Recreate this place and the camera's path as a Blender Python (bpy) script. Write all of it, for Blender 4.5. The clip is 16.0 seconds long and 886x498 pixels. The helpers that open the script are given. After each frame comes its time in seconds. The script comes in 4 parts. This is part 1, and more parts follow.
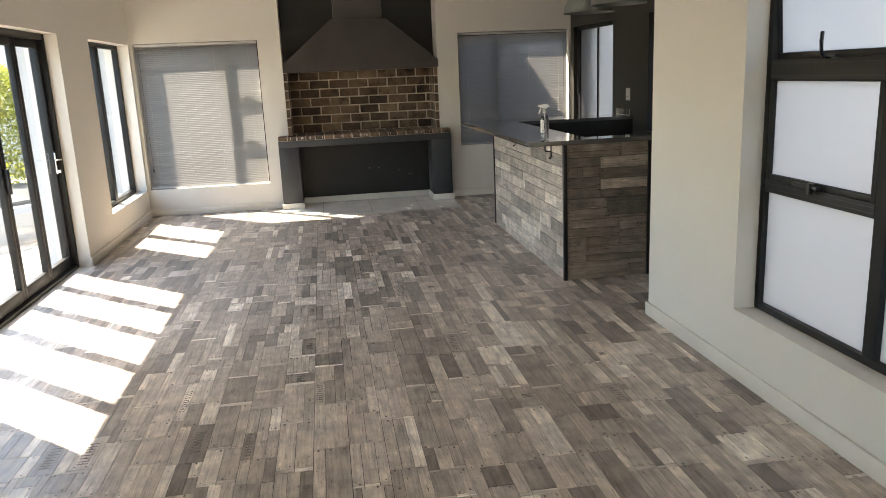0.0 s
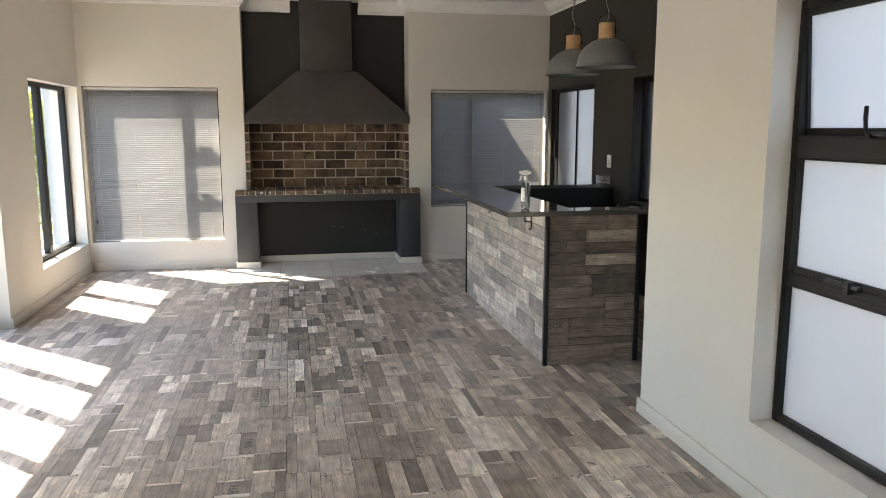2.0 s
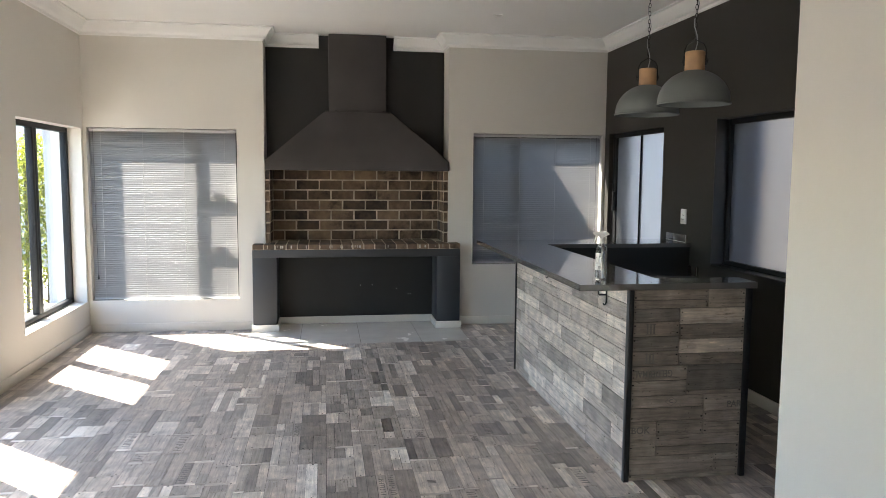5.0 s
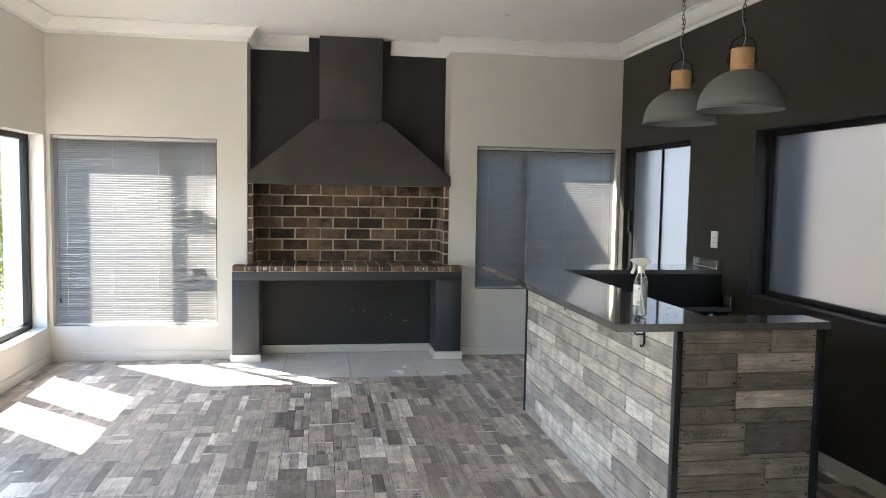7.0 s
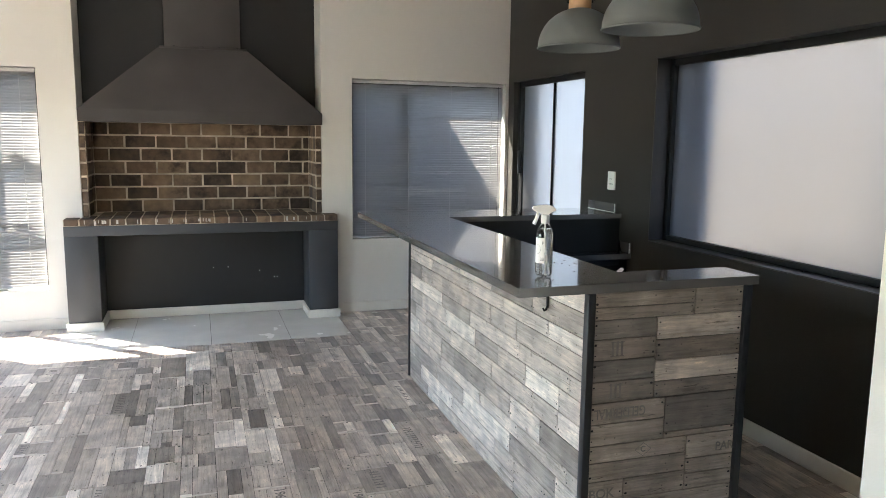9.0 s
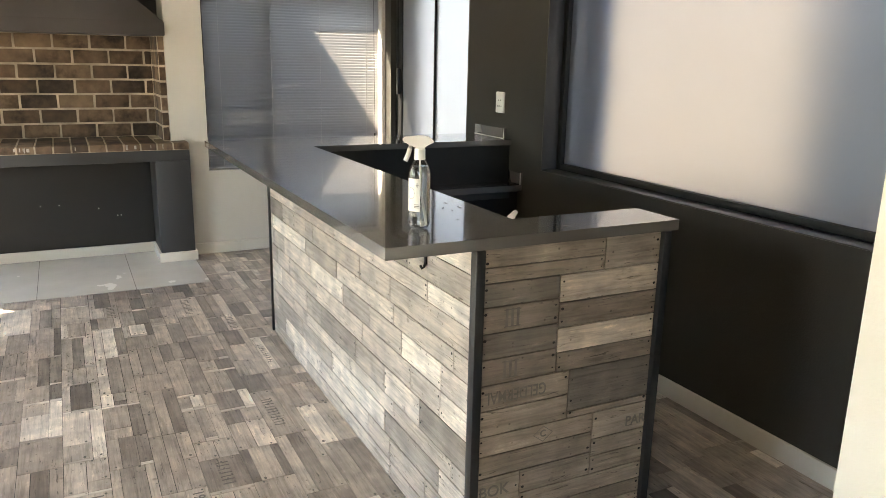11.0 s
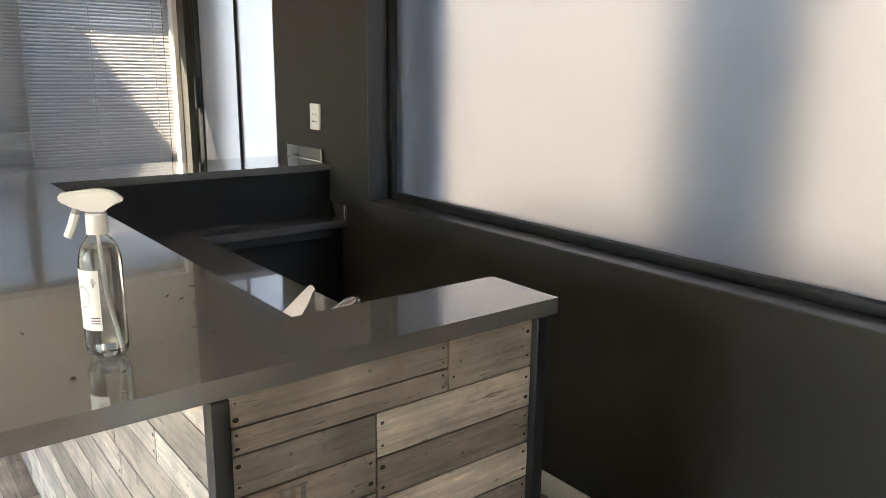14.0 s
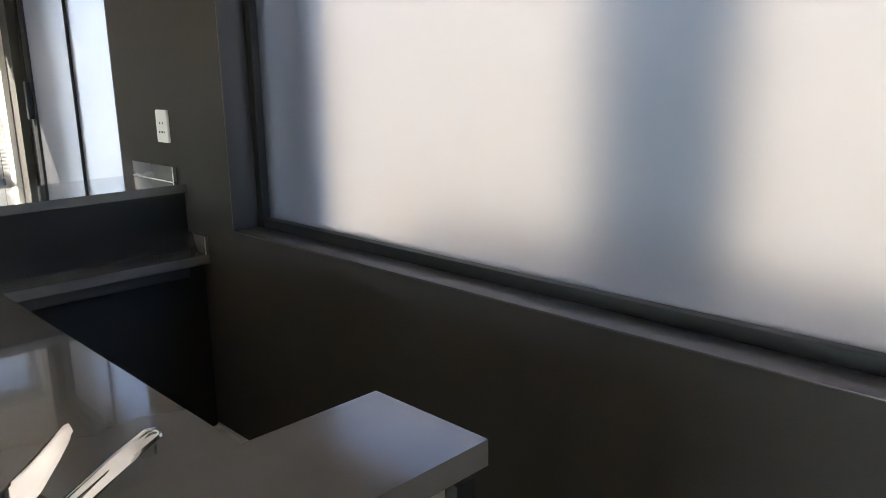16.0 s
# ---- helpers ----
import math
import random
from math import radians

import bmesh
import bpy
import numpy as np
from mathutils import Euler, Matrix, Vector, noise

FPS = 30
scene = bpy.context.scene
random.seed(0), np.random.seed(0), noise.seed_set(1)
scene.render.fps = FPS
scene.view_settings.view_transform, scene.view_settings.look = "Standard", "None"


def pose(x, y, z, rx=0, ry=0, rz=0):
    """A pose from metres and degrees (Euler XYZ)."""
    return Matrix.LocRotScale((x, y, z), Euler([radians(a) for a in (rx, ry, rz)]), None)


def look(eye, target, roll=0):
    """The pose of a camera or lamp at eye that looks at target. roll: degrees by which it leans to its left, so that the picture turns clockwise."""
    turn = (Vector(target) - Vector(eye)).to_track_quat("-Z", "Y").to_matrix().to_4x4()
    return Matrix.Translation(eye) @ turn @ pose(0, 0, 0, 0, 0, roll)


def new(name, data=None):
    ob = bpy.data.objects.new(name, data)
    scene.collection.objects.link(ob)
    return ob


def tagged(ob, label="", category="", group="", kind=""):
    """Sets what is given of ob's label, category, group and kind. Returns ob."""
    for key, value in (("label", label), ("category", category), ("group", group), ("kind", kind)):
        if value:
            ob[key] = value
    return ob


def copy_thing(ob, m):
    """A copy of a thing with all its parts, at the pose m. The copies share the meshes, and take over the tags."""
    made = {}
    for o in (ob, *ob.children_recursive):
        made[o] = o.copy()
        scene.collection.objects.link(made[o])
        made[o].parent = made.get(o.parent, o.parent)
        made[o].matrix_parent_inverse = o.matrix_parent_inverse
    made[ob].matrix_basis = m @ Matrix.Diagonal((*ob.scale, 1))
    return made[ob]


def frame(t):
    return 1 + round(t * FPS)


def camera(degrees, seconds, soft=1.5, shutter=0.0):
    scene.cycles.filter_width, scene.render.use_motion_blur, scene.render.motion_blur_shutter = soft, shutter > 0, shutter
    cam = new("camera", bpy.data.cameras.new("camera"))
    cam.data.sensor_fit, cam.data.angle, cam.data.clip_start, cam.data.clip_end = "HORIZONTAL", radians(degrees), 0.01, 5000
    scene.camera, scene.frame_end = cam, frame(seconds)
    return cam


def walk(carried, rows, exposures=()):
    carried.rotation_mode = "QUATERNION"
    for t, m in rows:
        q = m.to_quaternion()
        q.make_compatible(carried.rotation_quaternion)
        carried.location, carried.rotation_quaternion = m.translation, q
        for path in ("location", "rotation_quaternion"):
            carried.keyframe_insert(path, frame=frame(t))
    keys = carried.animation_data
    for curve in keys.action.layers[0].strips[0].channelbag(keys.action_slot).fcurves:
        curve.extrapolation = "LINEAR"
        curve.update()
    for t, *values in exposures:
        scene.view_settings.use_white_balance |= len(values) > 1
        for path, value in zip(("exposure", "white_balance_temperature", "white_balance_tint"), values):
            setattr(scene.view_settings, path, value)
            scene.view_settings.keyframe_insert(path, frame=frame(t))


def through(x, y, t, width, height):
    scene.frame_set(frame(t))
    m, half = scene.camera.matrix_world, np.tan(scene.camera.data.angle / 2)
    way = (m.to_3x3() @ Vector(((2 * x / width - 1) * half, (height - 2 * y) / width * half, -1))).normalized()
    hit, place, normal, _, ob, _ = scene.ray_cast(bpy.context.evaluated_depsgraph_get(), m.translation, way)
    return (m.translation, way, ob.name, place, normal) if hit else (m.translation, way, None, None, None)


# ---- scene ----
cam = camera(60.9, 16.0, soft=0.85)
PATH = [
    (0, (-0.074, 0.148, 1.538), (0.212, 2.074, 1.082), -2.5),
    (0.5, (-0.047, 0.283, 1.545), (0.232, 2.216, 1.118), -1.2),
    (1, (-0.026, 0.397, 1.549), (0.273, 2.335, 1.158), -0.3),
    (1.5, (-0.006, 0.568, 1.548), (0.34, 2.507, 1.201), -0.0),
    (2, (-0.004, 0.731, 1.559), (0.383, 2.668, 1.242), 0.0),
    (2.5, (-0.004, 0.853, 1.564), (0.401, 2.79, 1.279), 0.1),
    (3, (0.041, 1.0, 1.566), (0.435, 2.943, 1.303), 0.1),
    (3.5, (0.045, 1.16, 1.568), (0.421, 3.111, 1.335), 0.5),
    (4, (0.055, 1.324, 1.558), (0.404, 3.281, 1.344), 0.7),
    (4.5, (0.068, 1.551, 1.57), (0.381, 3.516, 1.363), 0.3),
    (7, (0.15, 2.466, 1.545), (0.47, 4.435, 1.398), 1.0),
    (7.5, (0.162, 2.635, 1.544), (0.568, 4.587, 1.39), 0.9),
    (8, (0.221, 2.813, 1.526), (0.695, 4.748, 1.342), 0.8),
    (8.5, (0.287, 2.963, 1.524), (0.82, 4.878, 1.3), 0.8),
    (9, (0.351, 3.108, 1.512), (0.963, 4.99, 1.221), 0.7),
    (11.5, (0.724, 3.759, 1.476), (1.646, 5.462, 0.974), 1.2),
    (12, (0.795, 3.863, 1.467), (1.769, 5.538, 0.972), 1.1),
    (12.5, (0.885, 4.027, 1.463), (1.917, 5.669, 0.975), 1.1),
    (13, (0.97, 4.15, 1.461), (2.051, 5.764, 0.984), 1.1),
    (13.5, (1.092, 4.255, 1.454), (2.232, 5.831, 0.988), 0.9),
    (14, (1.243, 4.358, 1.451), (2.445, 5.891, 0.997), 0.7),
    (14.5, (1.339, 4.441, 1.454), (2.581, 5.945, 1.009), 0.6),
    (15, (1.48, 4.589, 1.433), (2.758, 6.069, 1.013), -0.0),
    (15.5, (1.614, 4.731, 1.413), (2.953, 6.157, 0.994), -0.2),
    (16, (1.714, 4.817, 1.427), (3.089, 6.195, 0.969), -0.9),
]
walk(cam, [(t, look(eye, target, roll)) for t, eye, target, roll in PATH],
     [(0.0, 3.46, 7150, 10), (3.5, 3.70, 6500, 10), (4.5, 3.66, 6400, 10), (7.5, 4.02, 6300, 9), (9.0, 4.2, 6350, 9), (11.5, 4.57, 7650, 10), (13.5, 4.62, 7300, 10), (15.0, 4.68, 6650, 10), (16.0, 4.68, 6500, 10)])

# ---- world and sun: clear sky, sun from beyond the far left corner ----
SUN_EL, SUN_X, SUN_Y = 48.0, 0.743, -0.669
world = bpy.data.worlds.new("sky_world")
scene.world = world
world.use_nodes = True
wn = world.node_tree.nodes
sky = wn.new("ShaderNodeTexSky")
sky.sky_type = "NISHITA"
sky.sun_disc = False
sky.sun_elevation = radians(SUN_EL)
sky.sun_rotation = math.atan2(-SUN_X, -SUN_Y)
wn["Background"].inputs["Strength"].default_value = 0.15
world.node_tree.links.new(sky.outputs[0], wn["Background"].inputs["Color"])
sun_data = bpy.data.lights.new("sun", "SUN")
sun_data.energy, sun_data.angle, sun_data.color = 3.6, radians(0.55), (1.0, 0.93, 0.83)
sun = new("sun", sun_data)
c, s = math.cos(radians(SUN_EL)), math.sin(radians(SUN_EL))
sun.matrix_world = look((0, 0, 20), (c * SUN_X, c * SUN_Y, 20 - s))


# ---- materials ----
def nodes_of(name):
    m = bpy.data.materials.new(name)
    m.use_nodes = True
    n, l = m.node_tree.nodes, m.node_tree.links
    return m, n, l, n["Principled BSDF"]


def ramp(n, stops):
    r = n.new("ShaderNodeValToRGB")
    e = r.color_ramp.elements
    while len(e) < len(stops):
        e.new(0.5)
    for el, (p, col) in zip(e, stops):
        el.position, el.color = p, (*col, 1)
    return r


def paint(name, col, rough=0.6, vary=0.08, scale=1.2, bump=0.02, bscale=180.0, metal=0.0, spec=0.5, coat=0.0):
    """Painted or moulded surface: broad mottling, fine relief, uneven gloss."""
    m, n, l, b = nodes_of(name)
    geo = n.new("ShaderNodeNewGeometry")
    a = n.new("ShaderNodeTexNoise")
    a.inputs["Scale"].default_value, a.inputs["Detail"].default_value = scale, 6
    l.new(geo.outputs["Position"], a.inputs["Vector"])
    r = ramp(n, [(0.25, [v * (1 - vary) for v in col]), (0.75, [min(1, v * (1 + vary)) for v in col])])
    l.new(a.outputs["Fac"], r.inputs["Fac"])
    l.new(r.outputs["Color"], b.inputs["Base Color"])
    f = n.new("ShaderNodeTexNoise")
    f.inputs["Scale"].default_value, f.inputs["Detail"].default_value = bscale, 3
    l.new(geo.outputs["Position"], f.inputs["Vector"])
    g = n.new("ShaderNodeMapRange")
    g.inputs["To Min"].default_value, g.inputs["To Max"].default_value = max(0.02, rough - 0.08), min(1, rough + 0.08)
    l.new(a.outputs["Fac"], g.inputs["Value"])
    l.new(g.outputs["Result"], b.inputs["Roughness"])
    if bump:
        bp = n.new("ShaderNodeBump")
        bp.inputs["Strength"].default_value, bp.inputs["Distance"].default_value = min(1, bump * 10), 0.002
        l.new(f.outputs["Fac"], bp.inputs["Height"])
        l.new(bp.outputs["Normal"], b.inputs["Normal"])
    b.inputs["Metallic"].default_value = metal
    b.inputs["Specular IOR Level"].default_value = spec
    b.inputs["Coat Weight"].default_value = coat
    return m


def planks(name, axis, stops, rough=0.42, grain=1.0, spec=0.5):
    """Weathered board print: a tone for each board, streaked grain along an axis, knots, nail marks and scuffs."""
    m, n, l, b = nodes_of(name)
    geo, info = n.new("ShaderNodeNewGeometry"), n.new("ShaderNodeObjectInfo")
    add = n.new("ShaderNodeMath")
    add.operation = "ADD"
    l.new(geo.outputs["Random Per Island"], add.inputs[0])
    l.new(info.outputs["Random"], add.inputs[1])
    fr = n.new("ShaderNodeMath")
    fr.operation = "FRACT"
    l.new(add.outputs[0], fr.inputs[0])
    base = ramp(n, stops)
    l.new(fr.outputs[0], base.inputs["Fac"])
    # each board takes its own stretch of the grain
    off = n.new("ShaderNodeVectorMath")
    off.operation = "SCALE"
    off.inputs[0].default_value = (37.0, 53.0, 29.0)
    l.new(fr.outputs[0], off.inputs["Scale"])
    at = n.new("ShaderNodeVectorMath")
    at.operation = "ADD"
    l.new(geo.outputs["Position"], at.inputs[0])
    l.new(off.outputs[0], at.inputs[1])
    sc = n.new("ShaderNodeMapping")
    sc.vector_type = "POINT"
    k = [70.0, 70.0, 70.0]
    k[axis] = 3.5
    sc.inputs["Scale"].default_value = k
    l.new(at.outputs[0], sc.inputs["Vector"])
    g = n.new("ShaderNodeTexNoise")
    g.inputs["Scale"].default_value, g.inputs["Detail"].default_value, g.inputs["Roughness"].default_value = 1.0, 8, 0.65
    g.inputs["Distortion"].default_value = 0.6
    l.new(sc.outputs[0], g.inputs["Vector"])
    gr = ramp(n, [(0.3, (0.62, 0.6, 0.575)), (0.48, (0.98, 0.98, 0.98)), (0.72, (1.35, 1.33, 1.3))])
    l.new(g.outputs["Fac"], gr.inputs["Fac"])
    big = n.new("ShaderNodeTexNoise")
    big.inputs["Scale"].default_value, big.inputs["Detail"].default_value = 9.0, 5
    l.new(at.outputs[0], big.inputs["Vector"])
    br = ramp(n, [(0.32, (0.68, 0.68, 0.69)), (0.52, (1, 1, 1)), (0.7, (1.3, 1.29, 1.26))])
    l.new(big.outputs["Fac"], br.inputs["Fac"])
    ks = n.new("ShaderNodeTexVoronoi")
    ks.inputs["Scale"].default_value = 6.0
    l.new(at.outputs[0], ks.inputs["Vector"])
    kr = ramp(n, [(0.035, (0.35, 0.32, 0.3)), (0.075, (1, 1, 1))])
    l.new(ks.outputs["Distance"], kr.inputs["Fac"])
    last = base.outputs["Color"]
    # nail marks and dark splits, and patches of worn white paint
    sm = n.new("ShaderNodeTexVoronoi")
    sm.inputs["Scale"].default_value = 26.0
    l.new(at.outputs[0], sm.inputs["Vector"])
    sr = ramp(n, [(0.06, (0.3, 0.28, 0.26)), (0.12, (1, 1, 1))])
    l.new(sm.outputs["Distance"], sr.inputs["Fac"])
    wk = n.new("ShaderNodeMapping")
    q = [22.0, 22.0, 22.0]
    q[axis] = 7.0
    wk.inputs["Scale"].default_value = q
    l.new(at.outputs[0], wk.inputs["Vector"])
    ws = n.new("ShaderNodeTexNoise")
    ws.inputs["Scale"].default_value, ws.inputs["Detail"].default_value, ws.inputs["Roughness"].default_value = 1.0, 7, 0.7
    l.new(wk.outputs[0], ws.inputs["Vector"])
    wr = ramp(n, [(0.3, (0.66, 0.64, 0.62)), (0.47, (1, 1, 1)), (0.58, (1, 1, 1)), (0.72, (1.55, 1.53, 1.5))])
    l.new(ws.outputs["Fac"], wr.inputs["Fac"])
    # fine dark splits along the grain
    sp = n.new("ShaderNodeMapping")
    q = [120.0, 120.0, 120.0]
    q[axis] = 9.0
    sp.inputs["Scale"].default_value = q
    l.new(at.outputs[0], sp.inputs["Vector"])
    sn = n.new("ShaderNodeTexNoise")
    sn.inputs["Scale"].default_value, sn.inputs["Detail"].default_value, sn.inputs["Roughness"].default_value = 1.0, 4, 0.6
    sn.inputs["Distortion"].default_value = 1.2
    l.new(sp.outputs[0], sn.inputs["Vector"])
    pr = ramp(n, [(0.31, (0.25, 0.23, 0.21)), (0.37, (1, 1, 1)), (0.62, (1, 1, 1)), (0.7, (1.4, 1.38, 1.33))])
    l.new(sn.outputs["Fac"], pr.inputs["Fac"])
    for src, f in ((gr, grain), (br, 0.85), (kr, 0.7), (sr, 0.75), (wr, 0.9), (pr, 0.9)):
        mx = n.new("ShaderNodeMix")
        mx.data_type, mx.blend_type = "RGBA", "MULTIPLY"
        mx.inputs["Factor"].default_value = f
        l.new(last, mx.inputs["A"])
        l.new(src.outputs["Color"], mx.inputs["B"])
        last = mx.outputs["Result"]
    l.new(last, b.inputs["Base Color"])
    mr = n.new("ShaderNodeMapRange")
    mr.inputs["To Min"].default_value, mr.inputs["To Max"].default_value = rough - 0.1, rough + 0.14
    l.new(big.outputs["Fac"], mr.inputs["Value"])
    l.new(mr.outputs["Result"], b.inputs["Roughness"])
    b.inputs["Specular IOR Level"].default_value = spec
    bp = n.new("ShaderNodeBump")
    bp.inputs["Strength"].default_value, bp.inputs["Distance"].default_value = 0.25, 0.002
    l.new(g.outputs["Fac"], bp.inputs["Height"])
    l.new(bp.outputs["Normal"], b.inputs["Normal"])
    return m


def tones(name, stops, rough=0.8, scale=14.0, bump=0.6, dist=0.004, per=0.7, soot=0.0):
    """Rough mineral or leaf surface whose pieces differ in tone."""
    m, n, l, b = nodes_of(name)
    geo, info = n.new("ShaderNodeNewGeometry"), n.new("ShaderNodeObjectInfo")
    a = n.new("ShaderNodeTexNoise")
    a.inputs["Scale"].default_value, a.inputs["Detail"].default_value = scale, 8
    l.new(geo.outputs["Position"], a.inputs["Vector"])
    add = n.new("ShaderNodeMath")
    add.operation = "ADD"
    l.new(geo.outputs["Random Per Island"], add.inputs[0])
    l.new(info.outputs["Random"], add.inputs[1])
    fr = n.new("ShaderNodeMath")
    fr.operation = "FRACT"
    l.new(add.outputs[0], fr.inputs[0])
    mx = n.new("ShaderNodeMix")
    mx.data_type = "FLOAT"
    mx.inputs["Factor"].default_value = per
    l.new(a.outputs["Fac"], mx.inputs["A"])
    l.new(fr.outputs[0], mx.inputs["B"])
    r = ramp(n, stops)
    l.new(mx.outputs["Result"], r.inputs["Fac"])
    col = r.outputs["Color"]
    if soot:
        sn, sm = n.new("ShaderNodeTexNoise"), n.new("ShaderNodeMix")
        sn.inputs["Scale"].default_value, sn.inputs["Detail"].default_value, sn.inputs["Roughness"].default_value = 4.5, 6, 0.65
        l.new(geo.outputs["Position"], sn.inputs["Vector"])
        sr = ramp(n, [(0.36, (0.3, 0.27, 0.25)), (0.5, (0.95, 0.93, 0.88)), (0.66, (1.25, 1.2, 1.1))])
        l.new(sn.outputs["Fac"], sr.inputs["Fac"])
        sm.data_type, sm.blend_type = "RGBA", "MULTIPLY"
        sm.inputs["Factor"].default_value = soot
        l.new(col, sm.inputs["A"])
        l.new(sr.outputs["Color"], sm.inputs["B"])
        col = sm.outputs["Result"]
    l.new(col, b.inputs["Base Color"])
    b.inputs["Roughness"].default_value = rough
    bp = n.new("ShaderNodeBump")
    bp.inputs["Strength"].default_value, bp.inputs["Distance"].default_value = bump, dist
    l.new(a.outputs["Fac"], bp.inputs["Height"])
    l.new(bp.outputs["Normal"], b.inputs["Normal"])
    return m


def gloss_by_angle(n, l):
    """How much a pane mirrors: little when looked at squarely, more when looked at flatly."""
    w, p, k = n.new("ShaderNodeLayerWeight"), n.new("ShaderNodeMath"), n.new("ShaderNodeMath")
    p.operation, k.operation = "POWER", "MULTIPLY_ADD"
    p.inputs[1].default_value, k.inputs[1].default_value, k.inputs[2].default_value = 5.0, 0.7, 0.03
    l.new(w.outputs["Facing"], p.inputs[0])
    l.new(p.outputs[0], k.inputs[0])
    return k.outputs[0]


def clear_glass(name):
    m, n, l, b = nodes_of(name)
    n.remove(b)
    t, g, mx = n.new("ShaderNodeBsdfTransparent"), n.new("ShaderNodeBsdfGlossy"), n.new("ShaderNodeMixShader")
    t.inputs["Color"].default_value = (0.93, 0.95, 0.95, 1)
    g.inputs["Roughness"].default_value = 0.02
    l.new(gloss_by_angle(n, l), mx.inputs[0])
    l.new(t.outputs[0], mx.inputs[1])
    l.new(g.outputs[0], mx.inputs[2])
    l.new(mx.outputs[0], n["Material Output"].inputs["Surface"])
    return m


def frosted_glass(name, milk, through, rough, clear):
    """Etched pane: milk scatters light evenly, through blurs what stands behind; clear is the share of the latter."""
    m, n, l, b = nodes_of(name)
    n.remove(b)
    t, r, g, mx, m2 = (n.new("ShaderNodeBsdfTranslucent"), n.new("ShaderNodeBsdfRefraction"), n.new("ShaderNodeBsdfGlossy"),
                       n.new("ShaderNodeMixShader"), n.new("ShaderNodeMixShader"))
    t.inputs["Color"].default_value = (*milk, 1)
    r.inputs["Color"].default_value = (*through, 1)
    r.inputs["Roughness"].default_value, r.inputs["IOR"].default_value = rough, 1.15
    g.inputs["Roughness"].default_value = 0.45
    mx.inputs[0].default_value = clear
    l.new(t.outputs[0], mx.inputs[1])
    l.new(r.outputs[0], mx.inputs[2])
    l.new(gloss_by_angle(n, l), m2.inputs[0])
    l.new(mx.outputs[0], m2.inputs[1])
    l.new(g.outputs[0], m2.inputs[2])
    l.new(m2.outputs[0], n["Material Output"].inputs["Surface"])
    return m


CREAM = paint("cream_wall_paint", (0.655, 0.625, 0.565), 0.55, 0.04, 0.8, 0.03, 140)
WHITE = paint("white_ceiling_paint", (0.80, 0.79, 0.76), 0.7, 0.03, 0.9, 0.015, 160)
CORNICE = paint("white_cornice_plaster", (0.82, 0.81, 0.78), 0.6, 0.03, 2, 0.01)
SKIRT = paint("off_white_skirting_paint", (0.66, 0.62, 0.55), 0.45, 0.06, 3, 0.02)
DARK = paint("charcoal_wall_paint", (0.0395, 0.0368, 0.0312), 0.55, 0.12, 0.9, 0.04, 130, spec=0.28)
SATIN = paint("satin_charcoal_paint", (0.036, 0.033, 0.031), 0.34, 0.1, 1.5, 0.02, 130, spec=0.55)
FLUE = paint("brown_black_hood_paint", (0.052, 0.0465, 0.044), 0.5, 0.2, 2.5, 0.02, 90, spec=0.35)
BLACK = paint("black_flue_paint", (0.019, 0.0185, 0.018), 0.46, 0.2, 2.5, 0.02, 90, spec=0.35)
SLATE = paint("slate_hearth_paint", (0.044, 0.0455, 0.048), 0.5, 0.12, 2.0, 0.03, 110, spec=0.35)
ALU = paint("charcoal_aluminium", (0.0125, 0.0128, 0.013), 0.48, 0.1, 3, 0.0, spec=0.25)
QUARTZ = paint("polished_grey_quartz", (0.13, 0.124, 0.118), 0.13, 0.07, 6, 0.0, spec=0.9, coat=1.0)
CARCASS = paint("black_melamine", (0.012, 0.012, 0.012), 0.5, 0.15, 2, 0.0)
TRIM_BLACK = paint("black_edge_trim", (0.012, 0.013, 0.015), 0.4, 0.1, 3, 0.0)
SLAT = paint("grey_blind_slat", (0.50, 0.487, 0.472), 0.4, 0.03, 5, 0.0)
CORD = paint("blind_cord", (0.7, 0.68, 0.64), 0.8, 0.02, 5, 0.0)
CHROME = paint("chrome", (0.85, 0.85, 0.86), 0.06, 0.02, 4, 0.0, metal=1.0)
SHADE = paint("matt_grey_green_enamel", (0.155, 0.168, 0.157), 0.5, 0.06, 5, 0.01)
WOOD = paint("light_neck_wood", (0.53, 0.31, 0.15), 0.5, 0.15, 14, 0.02, 120)
IRON = paint("black_iron", (0.012, 0.012, 0.012), 0.5, 0.1, 6, 0.0, metal=0.6)
PLASTIC = paint("white_plastic", (0.80, 0.79, 0.76), 0.35, 0.02, 6, 0.0)
TILE = paint("cream_porcelain_tile", (0.70, 0.67, 0.61), 0.25, 0.05, 4, 0.0)
GROUT = paint("dark_grout", (0.045, 0.042, 0.039), 0.85, 0.15, 8, 0.03)
MORTAR = paint("pale_mortar", (0.46, 0.38, 0.285), 0.9, 0.5, 7, 0.08, 220)
SMEAR = paint("chalky_mortar_smear", (0.5, 0.46, 0.40), 0.9, 0.25, 40, 0.08, 220)
BRICK = tones("sooty_brown_brick", [(0.15, (0.036, 0.025, 0.018)), (0.5, (0.115, 0.076, 0.05)), (0.85, (0.225, 0.16, 0.105))], 0.85, 16, 0.7, 0.005, 0.5, 1.0)
GREYS = [(0.0, (0.18, 0.152, 0.13)), (0.1, (0.26, 0.22, 0.187)), (0.3, (0.36, 0.305, 0.26)), (0.6, (0.44, 0.376, 0.32)), (0.8, (0.53, 0.457, 0.39)), (0.92, (0.65, 0.575, 0.50)), (1.0, (0.82, 0.75, 0.67))]
